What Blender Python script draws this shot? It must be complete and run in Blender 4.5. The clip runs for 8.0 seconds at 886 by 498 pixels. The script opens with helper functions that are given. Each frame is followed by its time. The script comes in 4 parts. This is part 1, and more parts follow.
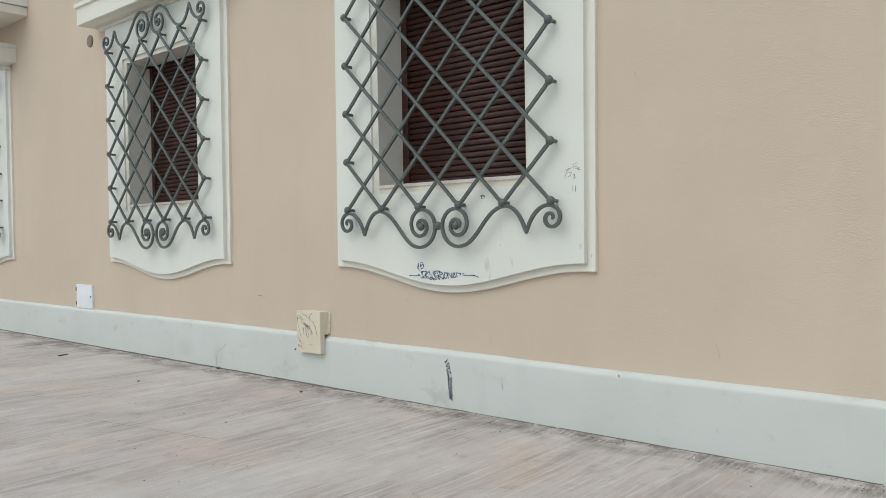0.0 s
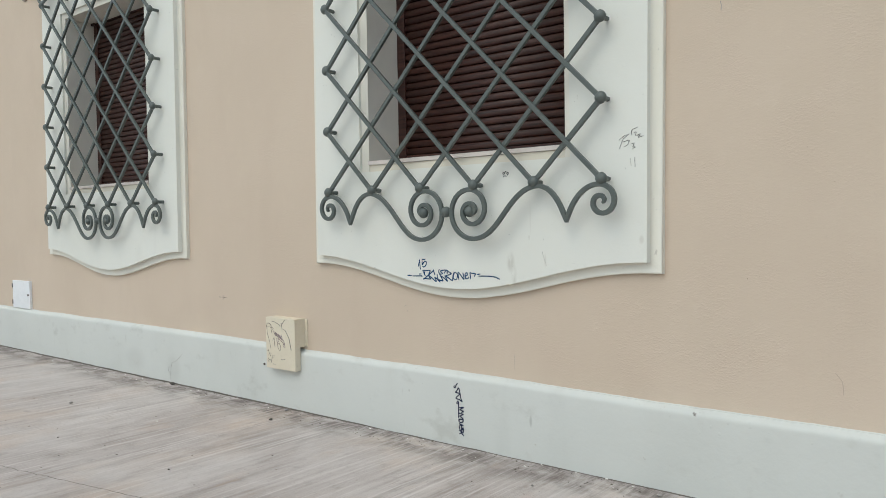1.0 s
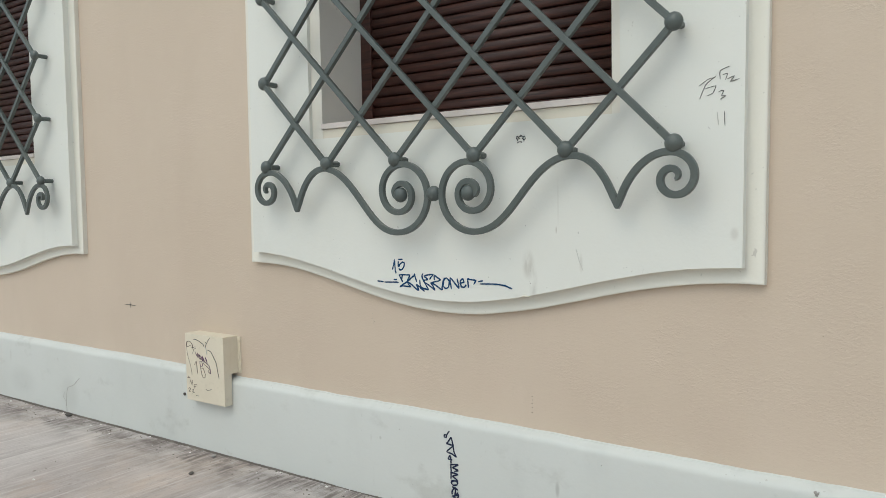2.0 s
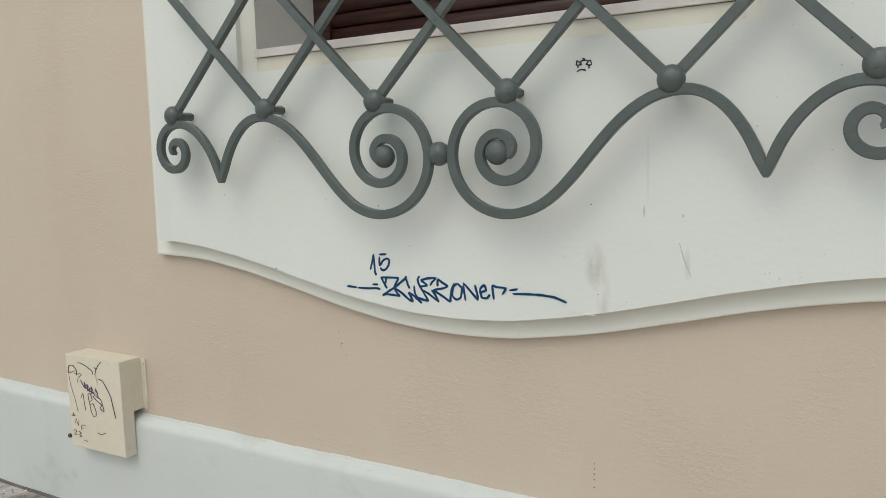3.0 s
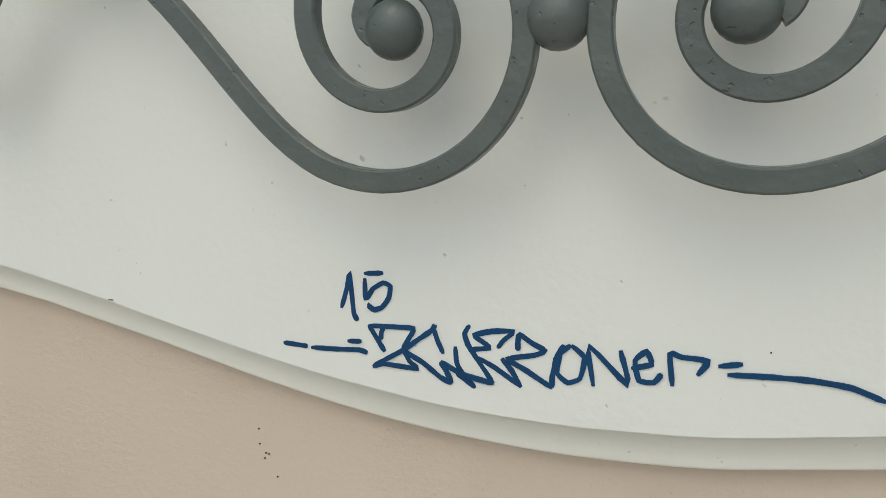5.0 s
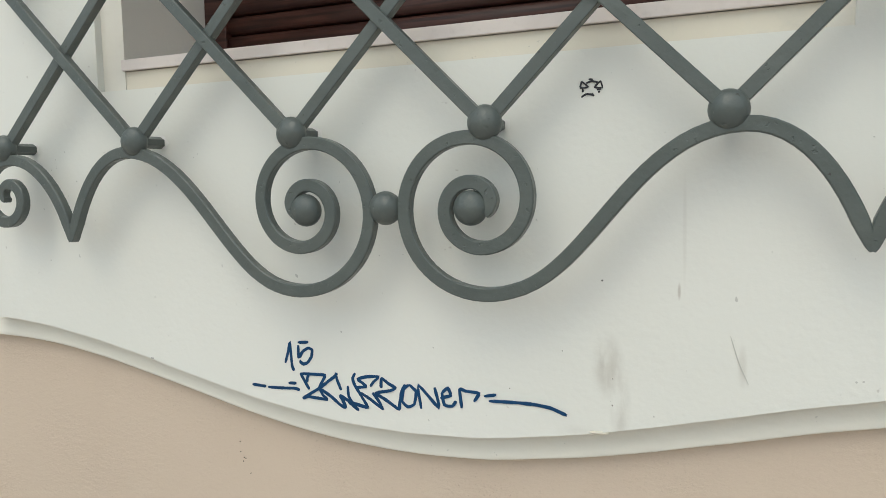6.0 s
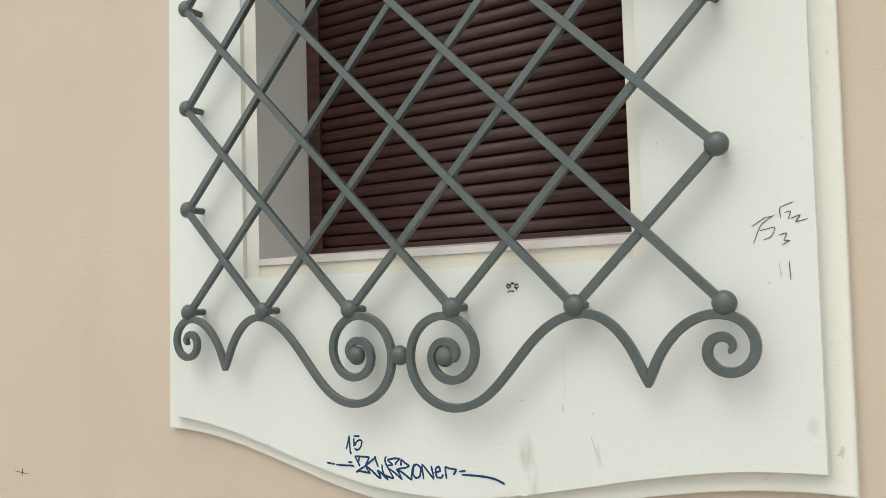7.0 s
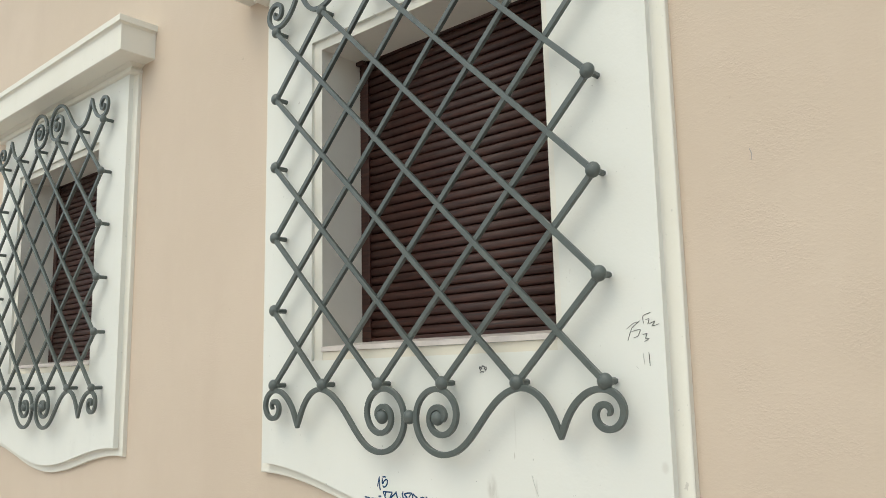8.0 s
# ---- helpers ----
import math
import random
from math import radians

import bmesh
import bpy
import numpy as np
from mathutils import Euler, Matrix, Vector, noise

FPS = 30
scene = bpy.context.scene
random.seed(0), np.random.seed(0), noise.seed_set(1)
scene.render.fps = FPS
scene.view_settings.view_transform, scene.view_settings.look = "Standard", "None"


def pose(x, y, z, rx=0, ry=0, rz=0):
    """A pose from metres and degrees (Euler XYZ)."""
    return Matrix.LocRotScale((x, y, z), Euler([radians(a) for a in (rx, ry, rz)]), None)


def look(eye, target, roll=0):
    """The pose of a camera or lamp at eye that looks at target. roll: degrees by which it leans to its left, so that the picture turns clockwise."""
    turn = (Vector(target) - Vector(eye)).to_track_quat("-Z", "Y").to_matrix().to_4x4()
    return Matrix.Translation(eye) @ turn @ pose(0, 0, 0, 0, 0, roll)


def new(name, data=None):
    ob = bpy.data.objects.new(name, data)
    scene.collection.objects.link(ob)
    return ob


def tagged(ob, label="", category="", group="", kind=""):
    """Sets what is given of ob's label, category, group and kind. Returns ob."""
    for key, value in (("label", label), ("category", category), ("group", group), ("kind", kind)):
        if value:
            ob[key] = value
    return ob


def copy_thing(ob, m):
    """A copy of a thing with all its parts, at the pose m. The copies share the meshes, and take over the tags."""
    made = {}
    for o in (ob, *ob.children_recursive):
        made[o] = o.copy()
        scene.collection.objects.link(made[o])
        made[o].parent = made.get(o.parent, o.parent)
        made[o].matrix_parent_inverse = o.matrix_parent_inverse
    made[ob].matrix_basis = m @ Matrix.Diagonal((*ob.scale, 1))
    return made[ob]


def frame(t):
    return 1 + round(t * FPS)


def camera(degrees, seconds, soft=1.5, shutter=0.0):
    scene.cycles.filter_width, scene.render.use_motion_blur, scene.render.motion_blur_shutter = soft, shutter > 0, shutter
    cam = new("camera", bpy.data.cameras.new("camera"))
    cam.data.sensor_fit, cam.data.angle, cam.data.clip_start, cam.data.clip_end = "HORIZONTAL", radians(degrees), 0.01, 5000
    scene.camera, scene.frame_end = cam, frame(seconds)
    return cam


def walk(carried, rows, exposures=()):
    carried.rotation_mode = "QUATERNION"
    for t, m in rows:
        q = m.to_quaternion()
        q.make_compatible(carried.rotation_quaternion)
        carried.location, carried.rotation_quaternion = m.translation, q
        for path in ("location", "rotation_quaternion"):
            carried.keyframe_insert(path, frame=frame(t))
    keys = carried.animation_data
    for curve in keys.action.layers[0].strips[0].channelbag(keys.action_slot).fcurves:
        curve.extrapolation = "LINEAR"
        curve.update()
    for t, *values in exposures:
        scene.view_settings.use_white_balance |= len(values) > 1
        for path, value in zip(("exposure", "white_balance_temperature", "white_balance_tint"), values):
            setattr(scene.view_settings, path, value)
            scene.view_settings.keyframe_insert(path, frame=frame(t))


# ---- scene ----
cam = camera(59.7, 8.0, soft=0.5)
PATH = [
    (0, (3.998, -4.744, 1.402), (2.694, -3.228, 1.363), -1.0),
    (0.5, (3.5, -4.265, 1.411), (2.206, -2.74, 1.353), -0.9),
    (1, (2.974, -3.804, 1.409), (1.705, -2.26, 1.338), -0.9),
    (1.5, (2.46, -3.318, 1.443), (1.233, -1.741, 1.346), -1.0),
    (1.7, (2.271, -3.117, 1.429), (1.065, -1.525, 1.321), -1.1),
    (2.8, (1.228, -2.171, 1.444), (0.199, -0.465, 1.265), -1.0),
    (3, (1.092, -1.986, 1.451), (0.08, -0.277, 1.221), -1.5),
    (3.5, (0.736, -1.596, 1.422), (-0.183, 0.157, 1.13), -1.5),
    (4, (0.428, -1.266, 1.415), (-0.384, 0.53, 1.077), -1.5),
    (4.2, (0.332, -1.161, 1.405), (-0.445, 0.648, 1.054), -1.4),
    (4.75, (0.149, -0.949, 1.382), (-0.533, 0.893, 0.997), -1.2),
    (5.3, (0.246, -1.038, 1.413), (-0.425, 0.812, 1.06), -1.1),
    (5.5, (0.354, -1.158, 1.459), (-0.347, 0.685, 1.126), -1.4),
    (6, (0.696, -1.498, 1.514), (-0.087, 0.335, 1.343), -1.3),
    (6.5, (1.124, -1.869, 1.607), (0.201, -0.095, 1.579), -1.6),
    (7, (1.514, -2.256, 1.666), (0.447, -0.568, 1.783), -1.7),
    (7.5, (2.048, -2.537, 1.688), (0.856, -0.949, 1.923), -1.8),
    (8, (2.573, -2.833, 1.676), (1.276, -1.343, 1.989), -1.5),
]
walk(cam, [(t, look(eye, target, roll)) for t, eye, target, roll in PATH],
     exposures=[(0, -0.09, 5930, -1.5), (1.5, -0.05, 5960, -1.5), (3, -0.15, 6080, -1), (5.5, -0.07, 6160, -0.5), (6.5, 0.10, 6190, -0.5), (8, 0.19, 6290, -1.5)])

# ---- light: an overcast afternoon, the sun a wide soft patch high over the street ----
SUN_FROM = Vector((-0.04, -0.58, 0.81)).normalized()
world = bpy.data.worlds.new("world")
scene.world = world
world.use_nodes = True
wn = world.node_tree.nodes
sky = wn.new("ShaderNodeTexSky")
sky.sky_type = "NISHITA"
sky.sun_disc = False
sky.sun_elevation = math.asin(SUN_FROM.z)
sky.sun_rotation = math.atan2(SUN_FROM.x, SUN_FROM.y)
sky.dust_density = 4.0
sky.ozone_density = 0.6
wn["Background"].inputs["Strength"].default_value = 0.13
world.node_tree.links.new(sky.outputs[0], wn["Background"].inputs["Color"])
sun = new("sun", bpy.data.lights.new("sun", "SUN"))
sun.data.energy, sun.data.angle, sun.data.color = 1.15, radians(135), (1.0, 0.975, 0.94)
sun.matrix_world = look(SUN_FROM * 30, (0, 0, 0))


# ---- materials ----
def blend(nodes, links, fac, a, b):
    m = nodes.new("ShaderNodeMix")
    m.data_type = "RGBA"
    for sock, v in ((m.inputs[0], fac), (m.inputs[6], a), (m.inputs[7], b)):
        if isinstance(v, (tuple, float, int)):
            sock.default_value = (*v, 1) if isinstance(v, tuple) else v
        else:
            links.new(v, sock)
    return m.outputs[2]


class Paint:
    """A node material in world-sized coordinates, built up layer by layer."""

    def __init__(self, name, color, rough=0.7, metal=0.0):
        self.m = bpy.data.materials.new(name)
        self.m.use_nodes = True
        self.n, self.l = self.m.node_tree.nodes, self.m.node_tree.links
        self.b = self.n["Principled BSDF"]
        self.b.inputs["Roughness"].default_value, self.b.inputs["Metallic"].default_value = rough, metal
        self.pos = self.n.new("ShaderNodeNewGeometry").outputs["Position"]
        self.color, self.height = color, None

    def noise(self, size, detail=4.0, stretch=(1, 1, 1), shift=(0, 0, 0), rough=0.55, warp=0.0):
        mp = self.n.new("ShaderNodeMapping")
        mp.inputs["Scale"].default_value = tuple(s / size for s in stretch)
        mp.inputs["Location"].default_value = shift
        self.l.new(self.pos, mp.inputs["Vector"])
        t = self.n.new("ShaderNodeTexNoise")
        t.inputs["Scale"].default_value, t.inputs["Detail"].default_value = 1.0, detail
        t.inputs["Roughness"].default_value, t.inputs["Distortion"].default_value = rough, warp
        self.l.new(mp.outputs[0], t.inputs["Vector"])
        return t.outputs["Fac"]

    def ramp(self, value, lo, hi, to_lo=0.0, to_hi=1.0):
        r = self.n.new("ShaderNodeMapRange")
        r.interpolation_type = "SMOOTHSTEP"
        for k, v in zip(("From Min", "From Max", "To Min", "To Max"), (lo, hi, to_lo, to_hi)):
            r.inputs[k].default_value = v
        self.l.new(value, r.inputs["Value"])
        return r.outputs[0]

    def math(self, op, a, b):
        r = self.n.new("ShaderNodeMath")
        r.operation = op
        for sock, v in zip(r.inputs, (a, b)):
            if isinstance(v, (int, float)):
                sock.default_value = v
            else:
                self.l.new(v, sock)
        return r.outputs[0]

    def layer(self, mask, color):
        self.color = blend(self.n, self.l, mask, self.color, color)
        return self

    def spot(self, x, y, z, rx, ry, rz):
        """A soft patch round a place: 1 inside, 0 outside."""
        mp = self.n.new("ShaderNodeMapping")
        mp.vector_type = "POINT"
        mp.inputs["Scale"].default_value = (1 / rx, 1 / ry, 1 / rz)
        mp.inputs["Location"].default_value = (-x / rx, -y / ry, -z / rz)
        self.l.new(self.pos, mp.inputs["Vector"])
        ln = self.n.new("ShaderNodeVectorMath")
        ln.operation = "LENGTH"
        self.l.new(mp.outputs[0], ln.inputs[0])
        return self.ramp(ln.outputs["Value"], 1.0, 0.25)

    def relief(self, value, depth):
        bp = self.n.new("ShaderNodeBump")
        bp.inputs["Strength"].default_value, bp.inputs["Distance"].default_value = 1.0, depth
        self.l.new(value, bp.inputs["Height"])
        if self.height is not None:
            self.l.new(self.height, bp.inputs["Normal"])
        self.height = bp.outputs[0]
        return self

    def gloss(self, value):
        self.l.new(value, self.b.inputs["Roughness"])
        return self

    def done(self):
        if isinstance(self.color, tuple):
            self.b.inputs["Base Color"].default_value = (*self.color, 1)
        else:
            self.l.new(self.color, self.b.inputs["Base Color"])
        if self.height is not None:
            self.l.new(self.height, self.b.inputs["Normal"])
        return self.m


def stucco():
    p = Paint("beige_stucco", (0.585, 0.483, 0.378), 0.9)
    p.layer(p.ramp(p.noise(1.6, 5), 0.35, 0.7), (0.622, 0.517, 0.410))
    p.layer(p.ramp(p.noise(0.35, 4, (1, 1, 0.4)), 0.45, 0.85, 0, 0.40), (0.545, 0.442, 0.345))
    p.layer(p.ramp(p.noise(0.13, 5, (1, 1, 0.7), shift=(6, 2, 1)), 0.52, 0.78, 0, 0.30), (0.64, 0.54, 0.435))
    p.layer(p.ramp(p.noise(0.012, 3), 0.55, 0.8, 0, 0.20), (0.49, 0.39, 0.30))
    p.layer(p.ramp(p.noise(0.05, 6, shift=(3, 1, 7)), 0.71, 0.75, 0, 0.35), (0.36, 0.275, 0.205))
    patch = p.ramp(p.noise(0.30, 5, shift=(4, 1, 2)), 0.42, 0.68, 0.25, 1.0)
    p.layer(p.math("MULTIPLY", p.ramp(p.noise(0.0065, 4, shift=(2, 9, 3)), 0.58, 0.72, 0, 0.55), patch), (0.41, 0.325, 0.25))
    p.layer(p.ramp(p.noise(0.022, 2, shift=(8, 3, 6)), 0.765, 0.785, 0, 0.7), (0.22, 0.17, 0.13))
    rough = p.math("MULTIPLY", p.noise(0.0085, 5, rough=0.7), patch)
    grain = p.math("MULTIPLY", p.ramp(p.noise(0.016, 4, (1, 1, 1.3), shift=(5, 5, 2), rough=0.6), 0.42, 0.66), patch)
    p.relief(rough, 0.0022).relief(grain, 0.0006).relief(p.noise(0.045, 4, rough=0.65), 0.0004).relief(p.noise(0.4, 3), 0.004)
    return p.done()


def plaster(name, base, dull, smudge=False, stains=0.0):
    p = Paint(name, base, 0.72)
    p.layer(p.ramp(p.noise(0.9, 5), 0.40, 0.75, 0, 0.7), dull)
    p.layer(p.ramp(p.noise(0.22, 5, (1, 1, 0.25)), 0.55, 0.85, 0, 0.30), tuple(0.86 * v for v in dull))
    p.layer(p.ramp(p.noise(0.017, 2, shift=(5, 2, 9)), 0.735, 0.755, 0, 0.5 if smudge else 0.3), (0.30, 0.29, 0.26))
    p.layer(p.ramp(p.noise(0.045, 3, shift=(1, 8, 4)), 0.74, 0.77, 0, 0.5), (0.42, 0.39, 0.34))
    if smudge:
        rag = p.ramp(p.noise(0.03, 4, (1, 1, 0.3)), 0.22, 0.60)
        for x, z, rx, rz, k in ((0.417, 1.165, 0.036, 0.075, 0.52), (0.439, 1.09, 0.024, 0.090, 0.40), (0.36, 1.030, 0.06, 0.018, 0.14)):
            p.layer(p.math("MULTIPLY", p.math("MULTIPLY", p.spot(x, -0.070, z, rx, 0.2, rz), rag), k), (0.40, 0.37, 0.31))
        for x, z, rx, rz, k in ((0.554, 1.42, 0.005, 0.13, 0.14), (0.545, 1.31, 0.004, 0.02, 0.6), (0.652, 1.18, 0.010, 0.05, 0.25), (1.235, 1.30, 0.02, 0.03, 0.3)):
            p.layer(p.math("MULTIPLY", p.spot(x, -0.070, z, rx, 0.2, rz), k), (0.40, 0.36, 0.30))
    if stains:
        p.layer(p.ramp(p.noise(0.28, 6, (1, 1, 1.4), shift=(2, 2, 6), rough=0.65), 0.56, 0.74, 0, stains), (0.45, 0.45, 0.41))
        p.layer(p.ramp(p.noise(0.05, 5, (1, 1, 0.2), shift=(9, 2, 3), rough=0.65), 0.64, 0.76, 0, stains), (0.50, 0.49, 0.45))
        p.layer(p.ramp(p.noise(0.10, 5, shift=(1, 5, 5), rough=0.7), 0.66, 0.74, 0, stains * 0.7), (0.40, 0.37, 0.32))
        for x, z, rx, rz, k in ((0.53, 0.240, 0.013, 0.045, 0.55), (-0.42, 0.30, 0.010, 0.012, 0.4), (-3.24, 0.14, 0.14, 0.16, 0.16), (-3.9, 0.16, 0.25, 0.14, 0.14)):
            p.layer(p.math("MULTIPLY", p.spot(x, -0.05, z, rx, 0.2, rz), k), (0.33, 0.33, 0.30))
    p.relief(p.noise(0.012, 3), 0.0005).relief(p.noise(0.11, 3), 0.0022 + 0.001 * stains)
    return p.done()


def iron():
    p = Paint("grey_green_iron_paint", (0.083, 0.097, 0.089), 0.5)
    p.layer(p.ramp(p.noise(0.10, 4), 0.35, 0.75), (0.100, 0.114, 0.103))
    p.layer(p.ramp(p.noise(0.012, 4), 0.60, 0.75, 0, 0.35), (0.126, 0.141, 0.129))
    p.layer(p.ramp(p.noise(0.016, 3, shift=(4, 4, 4)), 0.72, 0.745, 0, 0.85), (0.040, 0.038, 0.033))
    p.relief(p.noise(0.006, 3), 0.0006).relief(p.noise(0.035, 2), 0.0030).relief(p.ramp(p.noise(0.011, 2, shift=(7, 1, 3)), 0.66, 0.74, 1.0, 0.0), 0.0012)
    p.gloss(p.ramp(p.noise(0.03, 3), 0.3, 0.7, 0.32, 0.46))
    return p.done()


def shutter_wood():
    p = Paint("dark_brown_wood_grain_film", (0.041, 0.0150, 0.0108), 0.5)
    p.b.inputs["Specular IOR Level"].default_value = 0.42
    p.layer(p.ramp(p.noise(0.02, 5, (0.12, 1, 1), warp=0.6), 0.40, 0.70), (0.070, 0.0250, 0.0168))
    p.layer(p.ramp(p.noise(0.009, 5, (0.035, 1, 1)), 0.48, 0.66, 0, 0.8), (0.017, 0.0066, 0.0052))
    p.layer(p.ramp(p.noise(0.5, 4), 0.5, 0.8, 0, 0.22), (0.075, 0.045, 0.034))
    p.relief(p.noise(0.004, 3, (0.06, 1, 1)), 0.0003)
    p.gloss(p.ramp(p.noise(0.2, 4), 0.3, 0.7, 0.44, 0.56))
    return p.done()


def broomed_concrete():
    p = Paint("broomed_concrete", (0.43, 0.382, 0.352), 0.9)
    p.layer(p.ramp(p.noise(1.3, 6, (1, 0.7, 1)), 0.38, 0.66), (0.515, 0.466, 0.436))
    p.layer(p.ramp(p.noise(0.9, 5, (1, 0.8, 1), shift=(7, 1, 0)), 0.48, 0.68, 0, 0.85), (0.545, 0.445, 0.365))
    p.layer(p.ramp(p.noise(0.35, 6, (1, 0.45, 1), shift=(2, 5, 0)), 0.48, 0.76, 0, 0.75), (0.32, 0.272, 0.245))
    p.layer(p.ramp(p.noise(0.16, 6, (1, 0.6, 1), shift=(5, 2, 0)), 0.50, 0.74, 0, 0.55), (0.56, 0.515, 0.49))
    streak = p.noise(0.07, 6, (1, 0.06, 1), rough=0.65, warp=0.15)
    blotch = p.ramp(p.noise(0.6, 6, (1, 0.7, 1), shift=(8, 4, 0), rough=0.65), 0.40, 0.62, 0.15, 1.0)
    p.layer(p.math("MULTIPLY", p.ramp(streak, 0.46, 0.68, 0, 0.75), blotch), (0.27, 0.228, 0.203))
    p.layer(p.ramp(p.noise(0.024, 6, (1, 0.035, 1), shift=(3, 3, 0), rough=0.7, warp=0.1), 0.50, 0.70, 0, 0.55), (0.575, 0.535, 0.51))
    p.layer(p.math("MULTIPLY", p.ramp(p.noise(0.015, 5, (1, 0.04, 1), shift=(9, 3, 0), rough=0.7), 0.54, 0.70, 0, 0.55), blotch), (0.21, 0.178, 0.158))
    p.layer(p.ramp(p.noise(0.14, 7, (1, 0.8, 1), shift=(2, 9, 0), rough=0.75), 0.52, 0.70, 0, 0.60), (0.29, 0.25, 0.225))
    p.layer(p.ramp(p.noise(0.10, 7, (1, 0.8, 1), shift=(7, 3, 0), rough=0.75), 0.56, 0.74, 0, 0.50), (0.535, 0.497, 0.47))
    p.layer(p.ramp(p.noise(0.45, 5, (1, 0.6, 1), shift=(4, 8, 0), rough=0.65), 0.56, 0.72, 0, 0.55), (0.45, 0.345, 0.27))
    p.layer(p.ramp(p.noise(0.008, 3), 0.55, 0.73, 0, 0.55), (0.24, 0.205, 0.18))
    p.layer(p.ramp(p.noise(0.05, 4, shift=(6, 6, 0)), 0.69, 0.73, 0, 0.75), (0.14, 0.115, 0.10))
    rag = p.ramp(p.noise(0.35, 5), 0.30, 0.55)
    p.layer(p.math("MULTIPLY", p.spot(-6.85, -0.36, 0, 0.60, 0.50, 1), rag), (0.06, 0.05, 0.045))
    p.layer(p.ramp(p.noise(1.1, 5, (1, 0.6, 1), shift=(3, 14, 0), rough=0.6), 0.44, 0.66, 0, 0.40), (0.66, 0.62, 0.59))
    p.layer(p.ramp(p.noise(0.55, 6, (1, 0.5, 1), shift=(11, 6, 0), rough=0.62, warp=0.4), 0.50, 0.70, 0, 0.42), (0.62, 0.575, 0.545))
    p.layer(p.ramp(p.noise(0.42, 6, (1, 0.35, 1), shift=(15, 2, 0), rough=0.66, warp=0.3), 0.57, 0.74, 0, 0.40), (0.25, 0.215, 0.192))
    p.layer(p.ramp(p.noise(0.030, 6, (1, 0.02, 1), shift=(1, 7, 0), rough=0.75), 0.52, 0.64, 0, 0.6), (0.66, 0.615, 0.585))
    # trodden dirt in ragged patches beside the plinth
    strip = p.spot(0, -0.05, 0, 1000, 0.42, 1)
    p.layer(p.math("MULTIPLY", p.math("MULTIPLY", strip, p.ramp(p.noise(0.30, 6, (1, 1.6, 1), shift=(1, 1, 0)), 0.34, 0.60, 0, 1.0)), p.ramp(p.noise(0.030, 6, (1, 0.12, 1), shift=(3, 2, 0), rough=0.75), 0.36, 0.60, 0.20, 0.90)), (0.135, 0.110, 0.095))
    p.layer(p.ramp(p.noise(0.020, 6, (1, 0.5, 1), shift=(5, 5, 0), rough=0.8), 0.54, 0.70, 0, 0.45), (0.25, 0.215, 0.19))
    fine = p.noise(0.012, 4, (1, 0.03, 1))
    p.relief(fine, 0.004).relief(streak, 0.006).relief(p.noise(0.008, 3), 0.002)
    return p.done()


def plain(name, base, dull, rough=0.6, grain=0.02, depth=0.0004):
    p = Paint(name, base, rough)
    p.layer(p.ramp(p.noise(grain * 8, 4), 0.40, 0.75), dull)
    p.layer(p.ramp(p.noise(grain, 4), 0.55, 0.8, 0, 0.4), tuple(0.85 * v for v in dull))
    p.relief(p.noise(grain * 0.6, 3), depth)
    return p.done()


STUCCO = stucco()
WHITE = plaster("white_painted_plaster", (0.748, 0.746, 0.688), (0.705, 0.70, 0.636), True)
CREAM = plaster("cream_painted_trim", (0.765, 0.740, 0.655), (0.725, 0.695, 0.60))
GREYED = plaster("white_painted_reveal", (0.765, 0.735, 0.655), (0.73, 0.698, 0.615))
STAINED = plaster("yellowed_cream_paint", (0.72, 0.675, 0.57), (0.65, 0.59, 0.475), stains=0.45)
PLINTH = plaster("white_painted_plinth", (0.630, 0.640, 0.605), (0.582, 0.592, 0.555), stains=0.5)
IRON = iron()
WOOD = shutter_wood()
CONCRETE = broomed_concrete()
MARBLE = plain("pinkish_marble", (0.70, 0.63, 0.58), (0.62, 0.55, 0.50), 0.45)
BOXPAINT = plain("cream_enamel_sheet", (0.72, 0.65, 0.515), (0.68, 0.61, 0.475), 0.42)
PANEL = plain("white_enamel_sheet", (0.84, 0.85, 0.87), (0.79, 0.80, 0.82), 0.4)
INK = plain("blue_marker_ink", (0.0, 0.044, 0.130), (0.0, 0.032, 0.096), 0.85)
DARK_INK = plain("blue_black_marker_ink", (0.002, 0.010, 0.045), (0.002, 0.007, 0.030), 0.75)
BLACK_INK = plain("black_marker_ink", (0.018, 0.019, 0.025), (0.012, 0.013, 0.02), 0.6)
PURPLE_INK = plain("purple_marker_ink", (0.085, 0.03, 0.09), (0.06, 0.02, 0.06), 0.6)
BROWN_INK = plain("brown_pen_ink", (0.075, 0.045, 0.035), (0.11, 0.07, 0.055), 0.6)
FAINT = plain("smeared_pencil", (0.50, 0.49, 0.45), (0.56, 0.55, 0.51), 0.7)
PENCIL = plain("pencil_graphite", (0.10, 0.10, 0.095), (0.17, 0.17, 0.16), 0.7)
SOIL = plain("dark_soil", (0.12, 0.103, 0.088), (0.20, 0.175, 0.15), 0.95)
GRIT = plain("dark_grit", (0.13, 0.11, 0.09), (0.20, 0.17, 0.14), 0.95)
STONE = plain("pale_pebble", (0.42, 0.39, 0.36), (0.30, 0.27, 0.25), 0.9)
DARKSTONE = plain("dark_pebble", (0.09, 0.08, 0.07), (0.14, 0.12, 0.10), 0.9)
VENT = plain("taupe_plastic", (0.24, 0.19, 0.155), (0.20, 0.155, 0.125), 0.6)
JOINT = plain("dark_crack", (0.12, 0.105, 0.09), (0.18, 0.16, 0.14), 0.95)
